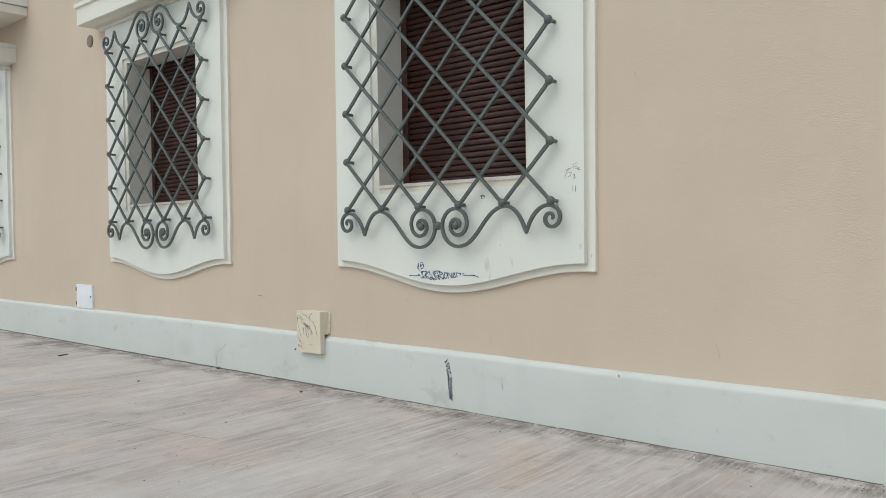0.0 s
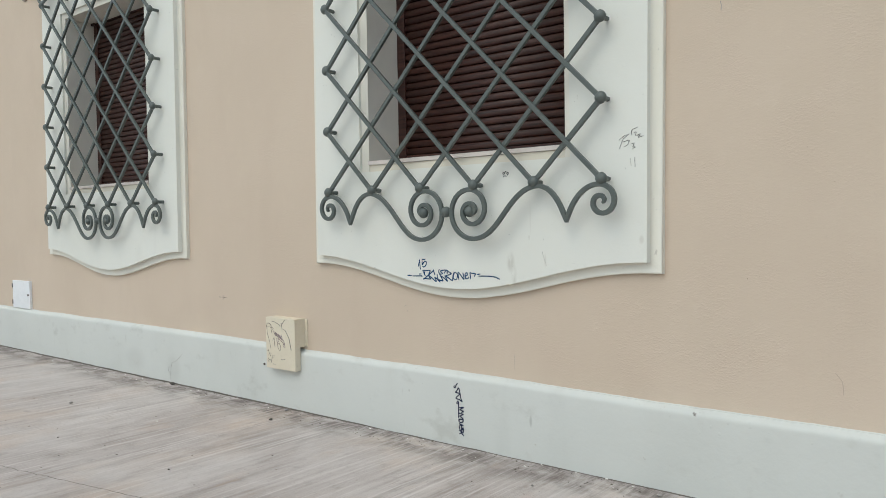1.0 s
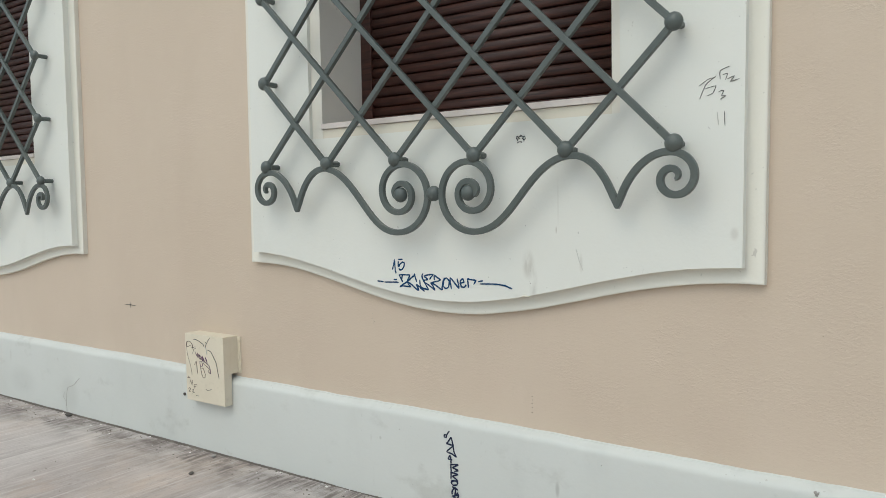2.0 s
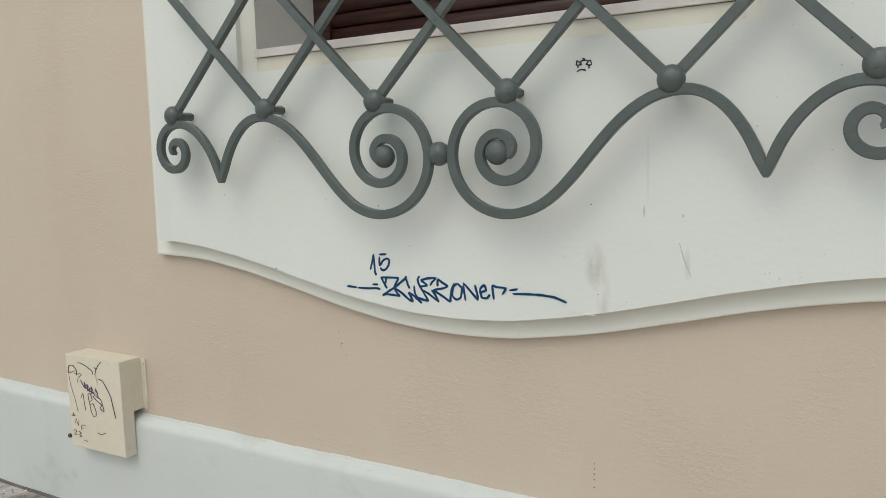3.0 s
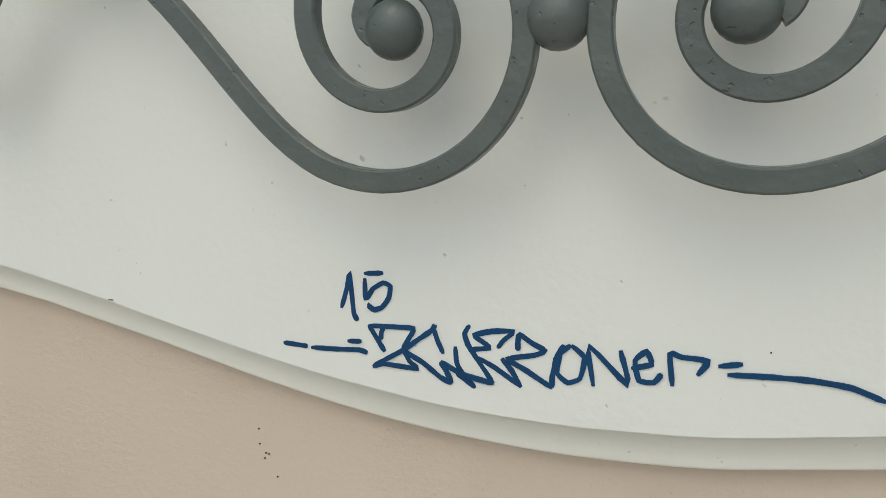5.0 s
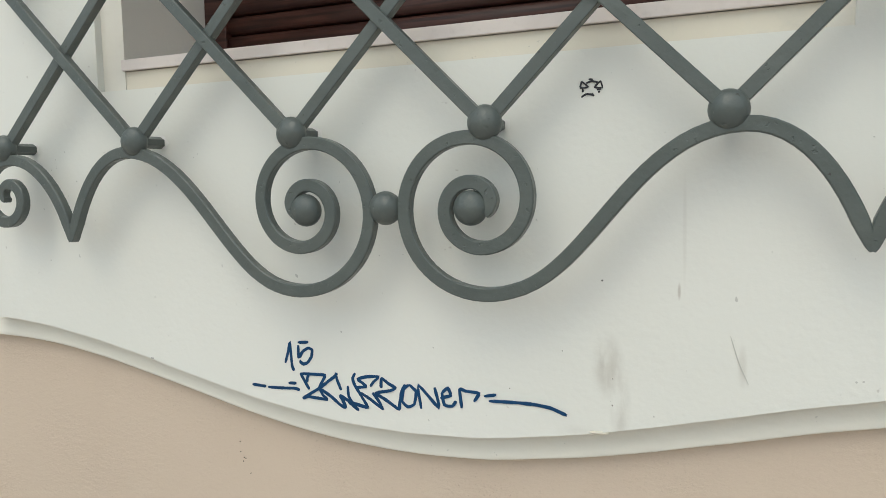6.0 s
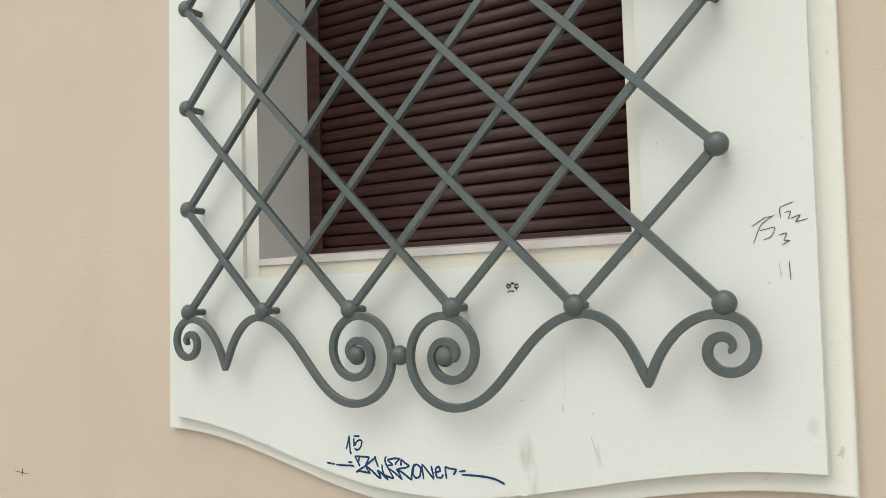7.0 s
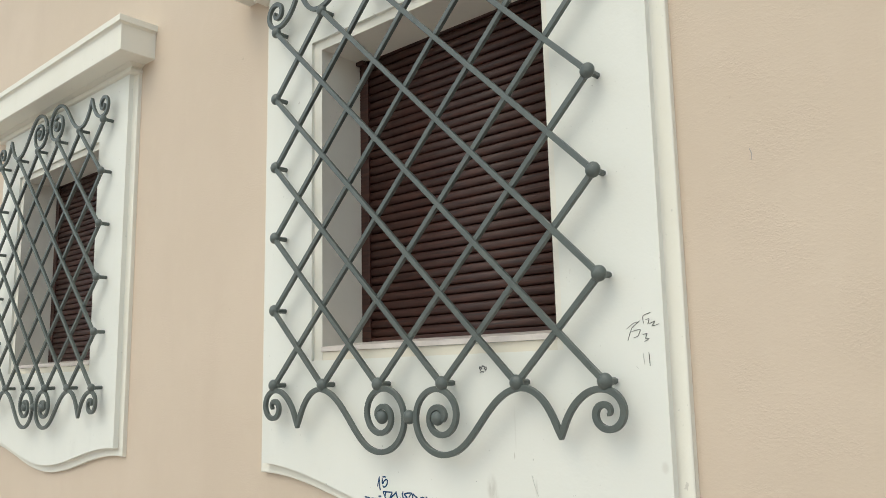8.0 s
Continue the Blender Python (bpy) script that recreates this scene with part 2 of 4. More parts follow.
PATCH = plain("white_filler", (0.80, 0.79, 0.75), (0.68, 0.66, 0.61), 0.95, 0.012, 0.001)
SCRATCH = plain("rubbed_stucco", (0.50, 0.41, 0.325), (0.46, 0.375, 0.295), 0.95)
CHIP = plain("bare_grey_plaster", (0.36, 0.34, 0.31), (0.30, 0.285, 0.26), 0.95)
SCREW = plain("dark_rusted_steel", (0.05, 0.042, 0.038), (0.08, 0.05, 0.035), 0.6)


# ---- building helpers ----
def thing(name, at, label, category, group="", kind=""):
    ob = new(name)
    ob.location = at
    ob.empty_display_size = 0.1
    return tagged(ob, label, category, group, kind)


def mesh_of(name, bm, material, smooth=False):
    bmesh.ops.recalc_face_normals(bm, faces=bm.faces)
    me = bpy.data.meshes.new(name)
    bm.to_mesh(me)
    bm.free()
    me.materials.append(material)
    if smooth:
        for p in me.polygons:
            p.use_smooth = True
    return me


def part(name, bm, material, parent, label="", smooth=False):
    """Links bm, given in world places, as one mesh under a thing, or under a part of it."""
    root = parent.parent or parent
    bmesh.ops.translate(bm, verts=bm.verts, vec=-root.location)
    ob = new(name, mesh_of(name, bm, material, smooth))
    ob.parent = parent
    return tagged(ob, label)


def lone(name, bm, material, label, category, group="", kind="", smooth=False):
    """A thing of one mesh, with its origin at its base."""
    lo = Vector([min(v.co[k] for v in bm.verts) for k in range(3)])
    hi = Vector([max(v.co[k] for v in bm.verts) for k in range(3)])
    at = Vector(((lo.x + hi.x) / 2, (lo.y + hi.y) / 2, lo.z))
    bmesh.ops.translate(bm, verts=bm.verts, vec=-at)
    ob = new(name, mesh_of(name, bm, material, smooth))
    ob.location = at
    return tagged(ob, label, category, group, kind)


def box(x0, x1, y0, y1, z0, z1, bevel=0.0, bm=None):
    b = bmesh.new()
    bmesh.ops.create_cube(b, size=1)
    bmesh.ops.scale(b, verts=b.verts, vec=(x1 - x0, y1 - y0, z1 - z0))
    bmesh.ops.translate(b, verts=b.verts, vec=((x0 + x1) / 2, (y0 + y1) / 2, (z0 + z1) / 2))
    if bevel:
        bmesh.ops.bevel(b, geom=b.edges[:], offset=bevel, segments=2, profile=0.6, affect="EDGES")
    return b


def sweep(path, w, d, y, chamfer=0.22, taper=()):
    """A flat bar bent in the plane of the wall: its middle line (x, z), width w across it, depth d, middle at y."""
    bm = bmesh.new()
    n = len(path)
    rings = []
    for i, (x, z) in enumerate(path):
        a, b = path[max(i - 1, 0)], path[min(i + 1, n - 1)]
        t = Vector((b[0] - a[0], b[1] - a[1])).normalized()
        s = taper[i] if taper else 1.0
        hw, hd = w * s / 2, d / 2
        c = min(hw, hd) * chamfer
        ring = []
        for u, v in ((-hw + c, -hd), (hw - c, -hd), (hw, -hd + c), (hw, hd - c), (hw - c, hd), (-hw + c, hd), (-hw, hd - c), (-hw, -hd + c)):
            ring.append(bm.verts.new((x - t.y * u, y + v, z + t.x * u)))
        rings.append(ring)
    for r, q in zip(rings, rings[1:]):
        for k in range(8):
            bm.faces.new((r[k], r[(k + 1) % 8], q[(k + 1) % 8], q[k]))
    bm.faces.new(rings[0])
    bm.faces.new(rings[-1][::-1])
    return bm


def ball(x, y, z, r, flat=1.0, seg=20):
    bm = bmesh.new()
    bmesh.ops.create_uvsphere(bm, u_segments=seg, v_segments=seg // 2 + 2, radius=r)
    bmesh.ops.scale(bm, verts=bm.verts, vec=(1, flat, 1))
    bmesh.ops.translate(bm, verts=bm.verts, vec=(x, y, z))
    return bm


def rod(x, z, y0, y1, r, seg=6):
    bm = bmesh.new()
    m = Matrix.Translation((x, (y0 + y1) / 2, z)) @ Matrix.Rotation(radians(90), 4, "X")
    bmesh.ops.create_cone(bm, cap_ends=True, segments=seg, radius1=r, radius2=r, depth=abs(y1 - y0), matrix=m)
    return bm


LAID = [0]


def ribbon(strokes, width, y, proud=0.0008):
    """Pen strokes on a wall face at y: flat bands with rounded ends, the given (x, z) joined smoothly."""
    bm = bmesh.new()
    LAID[0] += 1
    proud += 0.00010 * (LAID[0] % 16)
    for stroke in strokes:
        pts = [Vector(p) for p in stroke]
        fine = []
        for i in range(len(pts) - 1):
            p0, p1, p2, p3 = pts[max(i - 1, 0)], pts[i], pts[i + 1], pts[min(i + 2, len(pts) - 1)]
            for k in range(4):
                t = k / 4
                s = 0.5 * (2 * p1 + (p2 - p0) * t + (2 * p0 - 5 * p1 + 4 * p2 - p3) * t * t + (3 * p1 - p0 - 3 * p2 + p3) * t ** 3)
                fine.append((p1.lerp(p2, t) + s) / 2)
        fine.append(pts[-1])
        rows = []
        for i, p in enumerate(fine):
            t = (fine[min(i + 1, len(fine) - 1)] - fine[max(i - 1, 0)])
            t = t.normalized() if t.length > 1e-6 else Vector((1, 0))
            w = width / 2 * (1.0 + 0.3 * noise.noise((p.x * 60, p.y * 60, 3)))
            w *= 0.55 if i in (0, len(fine) - 1) else 1.0
            rows.append([bm.verts.new((p.x + sgn * t.y * w, yy, p.y - sgn * t.x * w)) for sgn, yy in ((-1, y), (-1, y - proud - 0.00001 * i), (1, y - proud - 0.00001 * i), (1, y))])
        for a, b in zip(rows, rows[1:]):
            for k in range(3):
                bm.faces.new((a[k], a[k + 1], b[k + 1], b[k]))
    return bm


def bezier(p0, p1, p2, p3, n):
    p0, p1, p2, p3 = map(Vector, (p0, p1, p2, p3))
    return [tuple((1 - t) ** 3 * p0 + 3 * (1 - t) ** 2 * t * p1 + 3 * (1 - t) * t * t * p2 + t ** 3 * p3) for t in (i / n for i in range(1, n + 1))]


# ---- the plan ----
WINDOWS = (0.0, -4.346, -10.130)          # middles of the three windows along the wall
PLATE, GRILLE = -0.070, -0.150            # face of the surrounds, middle of the grilles
OPEN_X, OPEN_LO, OPEN_HI = 0.817, 1.752, 3.607
SHUTTER_Y, SHUTTER_X = 0.262, 0.014
LOW, CELL = 1.622, 0.42                   # lowest nodes of the lattice and its pitch

# ground
bm = bmesh.new()
bmesh.ops.create_grid(bm, x_segments=1, y_segments=1, size=600)
tagged(new("ground", mesh_of("ground", bm, CONCRETE)), "grey-brown broom-finished concrete paving with combed lines", "paving", kind="structure")

# wall with its three openings
def wall_mesh():
    bm = bmesh.new()
    xs = sorted([-22.0, 12.0] + [c + s * OPEN_X for c in WINDOWS for s in (-1, 1)])
    zs = (-0.1, OPEN_LO, OPEN_HI, 9.0)
    grid = {(i, k): bm.verts.new((x, 0, z)) for i, x in enumerate(xs) for k, z in enumerate(zs)}
    for i in range(len(xs) - 1):
        for k in range(3):
            middle = (xs[i] + xs[i + 1]) / 2
            if k == 1 and any(abs(middle - c) < OPEN_X for c in WINDOWS):
                continue
            bm.faces.new((grid[i, k], grid[i + 1, k], grid[i + 1, k + 1], grid[i, k + 1]))
    ret = bmesh.ops.extrude_face_region(bm, geom=bm.faces[:])
    bmesh.ops.translate(bm, verts=[g for g in ret["geom"] if isinstance(g, bmesh.types.BMVert)], vec=(0, 0.45, 0))
    return bm


tagged(new("wall_facade", mesh_of("wall_facade", wall_mesh(), STUCCO)), "beige fine-textured stucco facade wall", "wall", kind="structure")


def plinth_mesh():
    bm = bmesh.new()
    profile = ((-0.050, -0.05), (-0.050, 0.15), (-0.050, 0.30), (-0.050, 0.440), (-0.0495, 0.450), (-0.047, 0.459), (-0.041, 0.467), (-0.030, 0.474), (-0.014, 0.4795), (-0.0095, 0.4815), (-0.009, 0.485), (0.0, 0.4865))
    rows = []
    for i in range(1361):
        x = -22 + 34 * i / 1360
        row = []
        for y, z in profile:
            wob = noise.noise((x * 1.3, z * 3, 1.0)) * 0.004 + noise.noise((x * 5, z * 6, 4.0)) * 0.0015 + noise.noise((x * 21, z * 30, 6.0)) * 0.0009
            row.append(bm.verts.new((x, y + wob * (1 if y < -0.01 else 0), z + (noise.noise((x * 2.1, 0, 8)) * 0.005 + noise.noise((x * 9, 2, 8)) * 0.0028 + noise.noise((x * 31, 4, 8)) * 0.0018 - 0.003 - 0.020 * min(1.0, max(0.0, 1.7 * x + 3.5)) - 0.013 * min(1.0, max(0.0, x - 0.2)) if z > 0.4 else 0))))
        rows.append(row)
    for a, b in zip(rows, rows[1:]):
        for k in range(len(profile) - 1):
            bm.faces.new((a[k], a[k + 1], b[k + 1], b[k]))
    return bm


tagged(new("plinth", mesh_of("plinth", plinth_mesh(), PLINTH, True)), "white painted plaster plinth along the foot of the wall", "plinth", kind="structure")


# unseen wall added across the street, behind the walk, to block low skylight
across = bmesh.new()
bmesh.ops.create_cube(across, size=1, matrix=Matrix.Translation((-4, -14.6, 1.2)) @ Matrix.Diagonal((44, 0.5, 2.5, 1)))
tagged(new("unseen_wall_across", mesh_of("unseen_wall_across", across, STUCCO)), "unseen plain low stucco wall, added across the street to block low skylight", "wall", kind="structure")


# ---- window surrounds ----
def lower_edge(x, half, low, rise=0.19):
    return low + rise * (1 - math.cos(math.pi * min(abs(x) / half, 1))) / 2 + 0.0016 * noise.noise((x * 9, low * 7, 2))


def lean(x, z):
    """The plastered sides stand a little out of plumb, both towards the same way."""
    return 0.030 * (z - 1.18) / 2.89 * min(1.0, max(0.0, (abs(x) - 1.0) / 0.25))


def plate_mesh(cx):
    bm = bmesh.new()
    half, top = 1.262, 4.07
    xs = sorted({round(-half + 2 * half * i / 96, 4) for i in range(97)} | {-OPEN_X, OPEN_X})
    def column(lo, hi):
        for a, b in zip(xs, xs[1:]):
            if a >= lo[0] - 1e-6 and b <= lo[1] + 1e-6:
                za, zb = (hi[0], hi[0]) if hi[0] is not None else (lower_edge(a, half, 0.991), lower_edge(b, half, 0.991))
                q = [bm.verts.new((cx + x + lean(x, z), PLATE, z)) for x, z in ((a, za), (b, zb), (b, hi[1]), (a, hi[1]))]
                bm.faces.new(q)
    column((-half, -OPEN_X), (None, top))
    column((OPEN_X, half), (None, top))
    column((-OPEN_X, OPEN_X), (None, OPEN_LO))
    column((-OPEN_X, OPEN_X), (OPEN_HI, top))
    bmesh.ops.remove_doubles(bm, verts=bm.verts, dist=1e-4)
    ret = bmesh.ops.extrude_face_region(bm, geom=bm.faces[:])
    bmesh.ops.translate(bm, verts=[g for g in ret["geom"] if isinstance(g, bmesh.types.BMVert)], vec=(0, 0.070, 0))
    return bm


def edge_moulding_mesh(cx):
    """The moulded rim round the plate: a small cove and an outer fillet, along both sides and the wavy foot."""
    bm = bmesh.new()
    profile = ((-0.004, -0.034), (0.0008, -0.0335), (0.003, -0.029), (0.009, -0.0262), (0.018, -0.0250), (0.030, -0.0252), (0.042, -0.0265), (0.053, -0.0285), (0.0625, -0.0300), (0.0660, -0.0285), (0.067, -0.0250), (0.067, 0.0))
    rows = []
    for off, y in profile:
        half, low = 1.262 + off, 0.991 - 0.90 * off
        xs = [-half + 2 * half * i / 64 for i in range(65)]
        line = [(-half, 4.07), (-half, 2.6)] + [(x, lower_edge(x, 1.262, low)) for x in xs] + [(half, 2.6), (half, 4.07)]
        rows.append([bm.verts.new((cx + x + lean(x, z), y, z)) for x, z in line])
    for i, (a, b) in enumerate(zip(rows, rows[1:])):
        for k in range(len(a) - 1):
            bm.faces.new((a[k], a[k + 1], b[k + 1], b[k])).smooth = 0 < i < 10
    return bm


def lathe_box(cx, half, profile):
    """A cornice: the profile (out from the wall, height) led along the front and round both ends."""
    bm = bmesh.new()
    rows = []
    for out, z in profile:
        rows.append([bm.verts.new(v) for v in ((cx - half - out, 0, z), (cx - half - out, -out, z), (cx + half + out, -out, z), (cx + half + out, 0, z))])
    for a, b in zip(rows, rows[1:]):
        for k in range(3):
            bm.faces.new((a[k], a[k + 1], b[k + 1], b[k]))
    for r in (rows[0], rows[-1]):
        bm.faces.new(r)
    return bm


def window(name, cx):
    w = thing(name, (cx, 0, 1.0), "white plaster window surround with wavy foot and moulded cornice", "window", kind="structure")
    part("surround_plate", plate_mesh(cx), WHITE, w)
    part("edge_moulding", edge_moulding_mesh(cx), CREAM, w, "cream moulded rim")
    part("bed_moulding", lathe_box(cx, 1.27, ((0.085, 4.05), (0.095, 4.055), (0.10, 4.075), (0.085, 4.085), (0.085, 4.10), (0.12, 4.115), (0.125, 4.135))), CREAM, w)
    part("cornice", lathe_box(cx, 1.275, ((0.06, 4.120), (0.268, 4.116), (0.275, 4.122), (0.275, 4.318), (0.284, 4.330), (0.302, 4.336), (0.302, 4.384), (0.0, 4.42))), CREAM, w)
    x, t, y0, y1 = OPEN_X, 0.041, -0.050, 0.40
    part("jamb", box(cx - x, cx - 0.748, y0, y1, OPEN_LO, OPEN_HI), GREYED, w)
    part("jamb", box(cx + x - t, cx + x, y0, y1, OPEN_LO, OPEN_HI), GREYED, w)
    part("head", box(cx - 0.748, cx + x - t, y0, y1, 3.553, OPEN_HI), GREYED, w)
    part("sill_bed", box(cx - 0.748, cx + x - t, y0 + 0.003, y1, OPEN_LO, 1.798), STAINED, w, "yellowed strip under the sill")
    sill = box(cx - 0.752, cx + 0.782, -0.0585, 0.36, 1.799, 1.826, 0.003)
    for v in sill.verts:
        v.co.z += max(0.0, v.co.y) * 0.11
    h, top = 2.5 * CELL, LOW + 5 * CELL
    spots = [((i - 2.5) * CELL, z) for i in range(6) for z in (LOW, top)] + [(q, LOW + i * CELL) for i in range(1, 5) for q in (-h, h)]
    for px, pz in spots:
        patch = bmesh.new()
        rim = [patch.verts.new((cx + px + 0.006 + rr * math.cos(a), PLATE - 0.0012, pz + rr * math.sin(a)))
               for a, rr in ((2 * math.pi * k / 11, 0.0165 + 0.007 * noise.noise((px * 7 + k, pz * 5, cx))) for k in range(11))]
        hub = patch.verts.new((cx + px, PLATE - 0.0018, pz))
        for k in range(11):
            patch.faces.new((rim[k], rim[(k + 1) % 11], hub))
        part("filler_patch", patch, PATCH, w)
    part("sill", sill, MARBLE, w, "thin pinkish marble sill")
    return w


for i, cx in enumerate(WINDOWS):
    window(f"window_{i + 1}", cx)


# ---- roller shutters ----
def slat_mesh(z0, pitch):
    bm = bmesh.new()
    prof = [(0.010, z0), (0.002, z0 + 0.0015), (-0.004, z0 + 0.005), (-0.0075, z0 + 0.012), (-0.0085, z0 + 0.020), (-0.0075, z0 + 0.029), (-0.004, z0 + 0.039), (0.002, z0 + pitch - 0.005), (0.010, z0 + pitch - 0.0015), (0.016, z0 + pitch - 0.0015), (0.016, z0)]
    ends = [[bm.verts.new((x, SHUTTER_Y + y, z)) for y, z in prof] for x in (SHUTTER_X - 0.70, SHUTTER_X + 0.70)]
    for k in range(len(prof)):
        bm.faces.new((ends[0][k], ends[0][(k + 1) % len(prof)], ends[1][(k + 1) % len(prof)], ends[1][k])).smooth = 1 <= k <= 6
    bm.faces.new(ends[0])
    bm.faces.new(ends[1][::-1])
    return bm


def roller_shutter():
    s = thing("roller_shutter", (SHUTTER_X, SHUTTER_Y, 1.85), "closed dark brown roller shutter with wood-grain slats", "shutter", "window shutters")
    lo, pitch = 1.8775, 0.0504
    part("bottom_rail", box(SHUTTER_X - 0.70, SHUTTER_X + 0.70, SHUTTER_Y - 0.009, SHUTTER_Y + 0.014, 1.848, lo - 0.002, 0.003), WOOD, s)
    for g in (-1, 1):
        a, b = sorted((SHUTTER_X + g * 0.690, SHUTTER_X + g * 0.760))
        part("guide_rail", box(a, b, SHUTTER_Y - 0.016, SHUTTER_Y + 0.03, 1.848, 3.553, 0.003), WOOD, s)
        a, b = sorted((SHUTTER_X + g * 0.700, SHUTTER_X + g * 0.7605))
        part("rail_funnel", box(a, b, SHUTTER_Y - 0.050, SHUTTER_Y - 0.0165, 3.526, 3.5525, 0.008), WOOD, s)
    slat, n = None, int((3.55 - lo) / pitch) + 1
    for i in range(n):
        if slat is None:
            slat = part("slat", slat_mesh(lo, pitch), WOOD, s)
        else:
            more = new("slat", slat.data)
            more.parent, more.location = s, (0, 0, i * pitch)
    part("backing", box(SHUTTER_X - 0.76, SHUTTER_X + 0.76, SHUTTER_Y + 0.035, SHUTTER_Y + 0.06, 1.85, 3.553), WOOD, s)
    return s


first_shutter = roller_shutter()
for cx in WINDOWS[1:]:
    copy_thing(first_shutter, pose(cx + SHUTTER_X, SHUTTER_Y, 1.85))


# ---- wrought-iron grilles ----
def big_scroll(eye_x, drop, size, swing, dip):
    """From the eye of the spiral, round and out, over the hump by the fourth node and down to the point."""
    pts = []
    for i in range(113):
        a = radians(-25 + 678 * i / 112)
        r = size * (0.0306 + 0.00907 * a + 0.00039 * a * a - 0.008 * max(0.0, 0.4 - a))
        pts.append((eye_x + r * math.cos(a), -0.1497 - drop + 0.0096 * i / 112 + r * math.sin(a)))
    pts += bezier(pts[-1], (pts[-1][0] + swing, pts[-1][1] + dip), (0.478, -0.0235), (0.655, -0.0235), 20)
    pts += bezier(pts[-1], (0.745, -0.0235), (0.800, -0.120), (0.831, -0.204), 12)
    return pts + [(0.8365, -0.221), (0.8385, -0.228)]


def small_scroll():
    """From the point up over the corner node and into a small open spiral."""
    pts = [(0.8390, -0.228), (0.8410, -0.221), (0.8455, -0.204)] + bezier((0.8455, -0.204), (0.872, -0.115), (0.945, -0.027), (1.030, -0.029), 12)
    for i in range(1, 49):
        a = radians(101 - 500 * i / 48)
        r = 0.092 - 0.0094 * radians(500 * i / 48)
        pts.append((1.047 + r * math.cos(a), -0.1205 + r * math.sin(a)))
    return pts


def window_grille():
    g = thing("window_grille", (0, PLATE, LOW), "grey-green painted wrought-iron lattice grille with scrolled ends", "window grille", "window grilles")
    span, mid = 5 * CELL, LOW + 2.5 * CELL
    h = span / 2
    for k in range(9):
        s = (k - 4) * CELL
        # rising bars
        a = (max(-h, -h + s), max(-h, -h - s))
        b = (min(h, h + s), min(h, h - s))
        part("lattice_bar", sweep([(a[0], mid + a[1]), (b[0], mid + b[1])], 0.0250, 0.022, GRILLE + 0.006, 0.14), IRON, g)
        # falling bars
        part("lattice_bar", sweep([(-a[0], mid + a[1]), (-b[0], mid + b[1])], 0.0250, 0.022, GRILLE - 0.006, 0.14), IRON, g)
    nodes = [((i - 2.5) * CELL, s) for i in range(6) for s in (-h, h)] + [(s, (i - 2.5) * CELL) for i in range(1, 5) for s in (-h, h)]
    for x, z in nodes:
        part("ball", ball(x, GRILLE - 0.003, mid + z, 0.0335, 0.72), IRON, g, smooth=True)
        part("wall_pin", rod(x, mid + z, GRILLE + 0.006, PLATE + 0.016, 0.0142), IRON, g)
    small = small_scroll()
    thin = [min(1.0, 0.45 + 0.55 * (len(small) - 1 - i) / 14, 0.3 + 0.25 * i) for i in range(len(small))]
    for up in (-1, 1):
        base = LOW if up < 0 else LOW + span
        for side in (-1, 1):
            big = big_scroll(*((0.1893, 0.005, 0.968, 0.146, 0.036) if side > 0 else (0.1850, 0.006, 1.0, 0.134, 0.040)))
            ends = [min(1.0, 0.3 + 0.25 * (len(big) - 1 - i)) for i in range(len(big))]
            part("large_scroll", sweep([(side * x, base - up * z) for x, z in big], 0.0265, 0.022, GRILLE + 0.0004, taper=ends), IRON, g)
            part("small_scroll", sweep([(side * x, base - up * z) for x, z in small], 0.0265, 0.022, GRILLE, taper=thin), IRON, g)
            part("scroll_eye", ball(side * (0.1790 if side > 0 else 0.1815), GRILLE - 0.002, base + up * (0.1560 if side > 0 else 0.1580), 0.0335, 0.78), IRON, g, smooth=True)
        part("collar_ball", ball(0, GRILLE, base + up * 0.155, 0.0335, 0.85), IRON, g, smooth=True)
    return g


first_grille = window_grille()
for cx in WINDOWS[1:]:
    copy_thing(first_grille, pose(cx, PLATE, LOW))

# ---- balcony over the farthest window ----
balcony = thing("balcony_slab", (WINDOWS[2], 0, 4.73), "white plaster balcony slab with a moulded edge", "balcony", kind="structure")
part("soffit_band", box(-12.33, -8.12, -0.95, 0.0, 4.733, 4.855, 0.006), CREAM, balcony)
part("slab", box(-12.37, -8.09, -0.99, 0.0, 4.862, 5.10, 0.01), WHITE, balcony)

# ---- fittings on the wall ----
meter = thing("meter_box", (-1.673, 0, 0.31), "cream metal utility box with scribbles, set over the plinth", "utility box")
part("case", box(-1.843, -1.503, -0.105, -0.052, 0.309, 0.699, 0.003), BOXPAINT, meter)
part("case_back", box(-1.842, -1.504, -0.053, -0.001, 0.486, 0.698, 0.002), BOXPAINT, meter)
for s, x in ((-1, -1.842), (1, -1.504)):
    a, b = sorted((x, x + s * 0.026))
    f = part("flange", box(a, b, -0.006, 0.0, 0.486, 0.692, 0.001), BOXPAINT, meter)
    for z in (0.510, 0.672):
        part("flange_screw", rod(x + s * 0.015, z, -0.011, -0.004, 0.007, 8), BOXPAINT, f)

panel = thing("wall_panel", (-6.45, 0, 0.48), "flat white metal cover plate standing on the plinth", "cover plate")
part("sheet", box(-6.675, -6.222, -0.030, 0.0, 0.487, 0.803, 0.003), PANEL, panel)
part("latch", rod(-6.255, 0.645, -0.037, -0.028, 0.012, 10), SCREW, panel)
for z in (0.55, 0.74):
    part("hinge", box(-6.684, -6.668, -0.036, -0.026, z - 0.025, z + 0.025, 0.002), SCREW, panel)

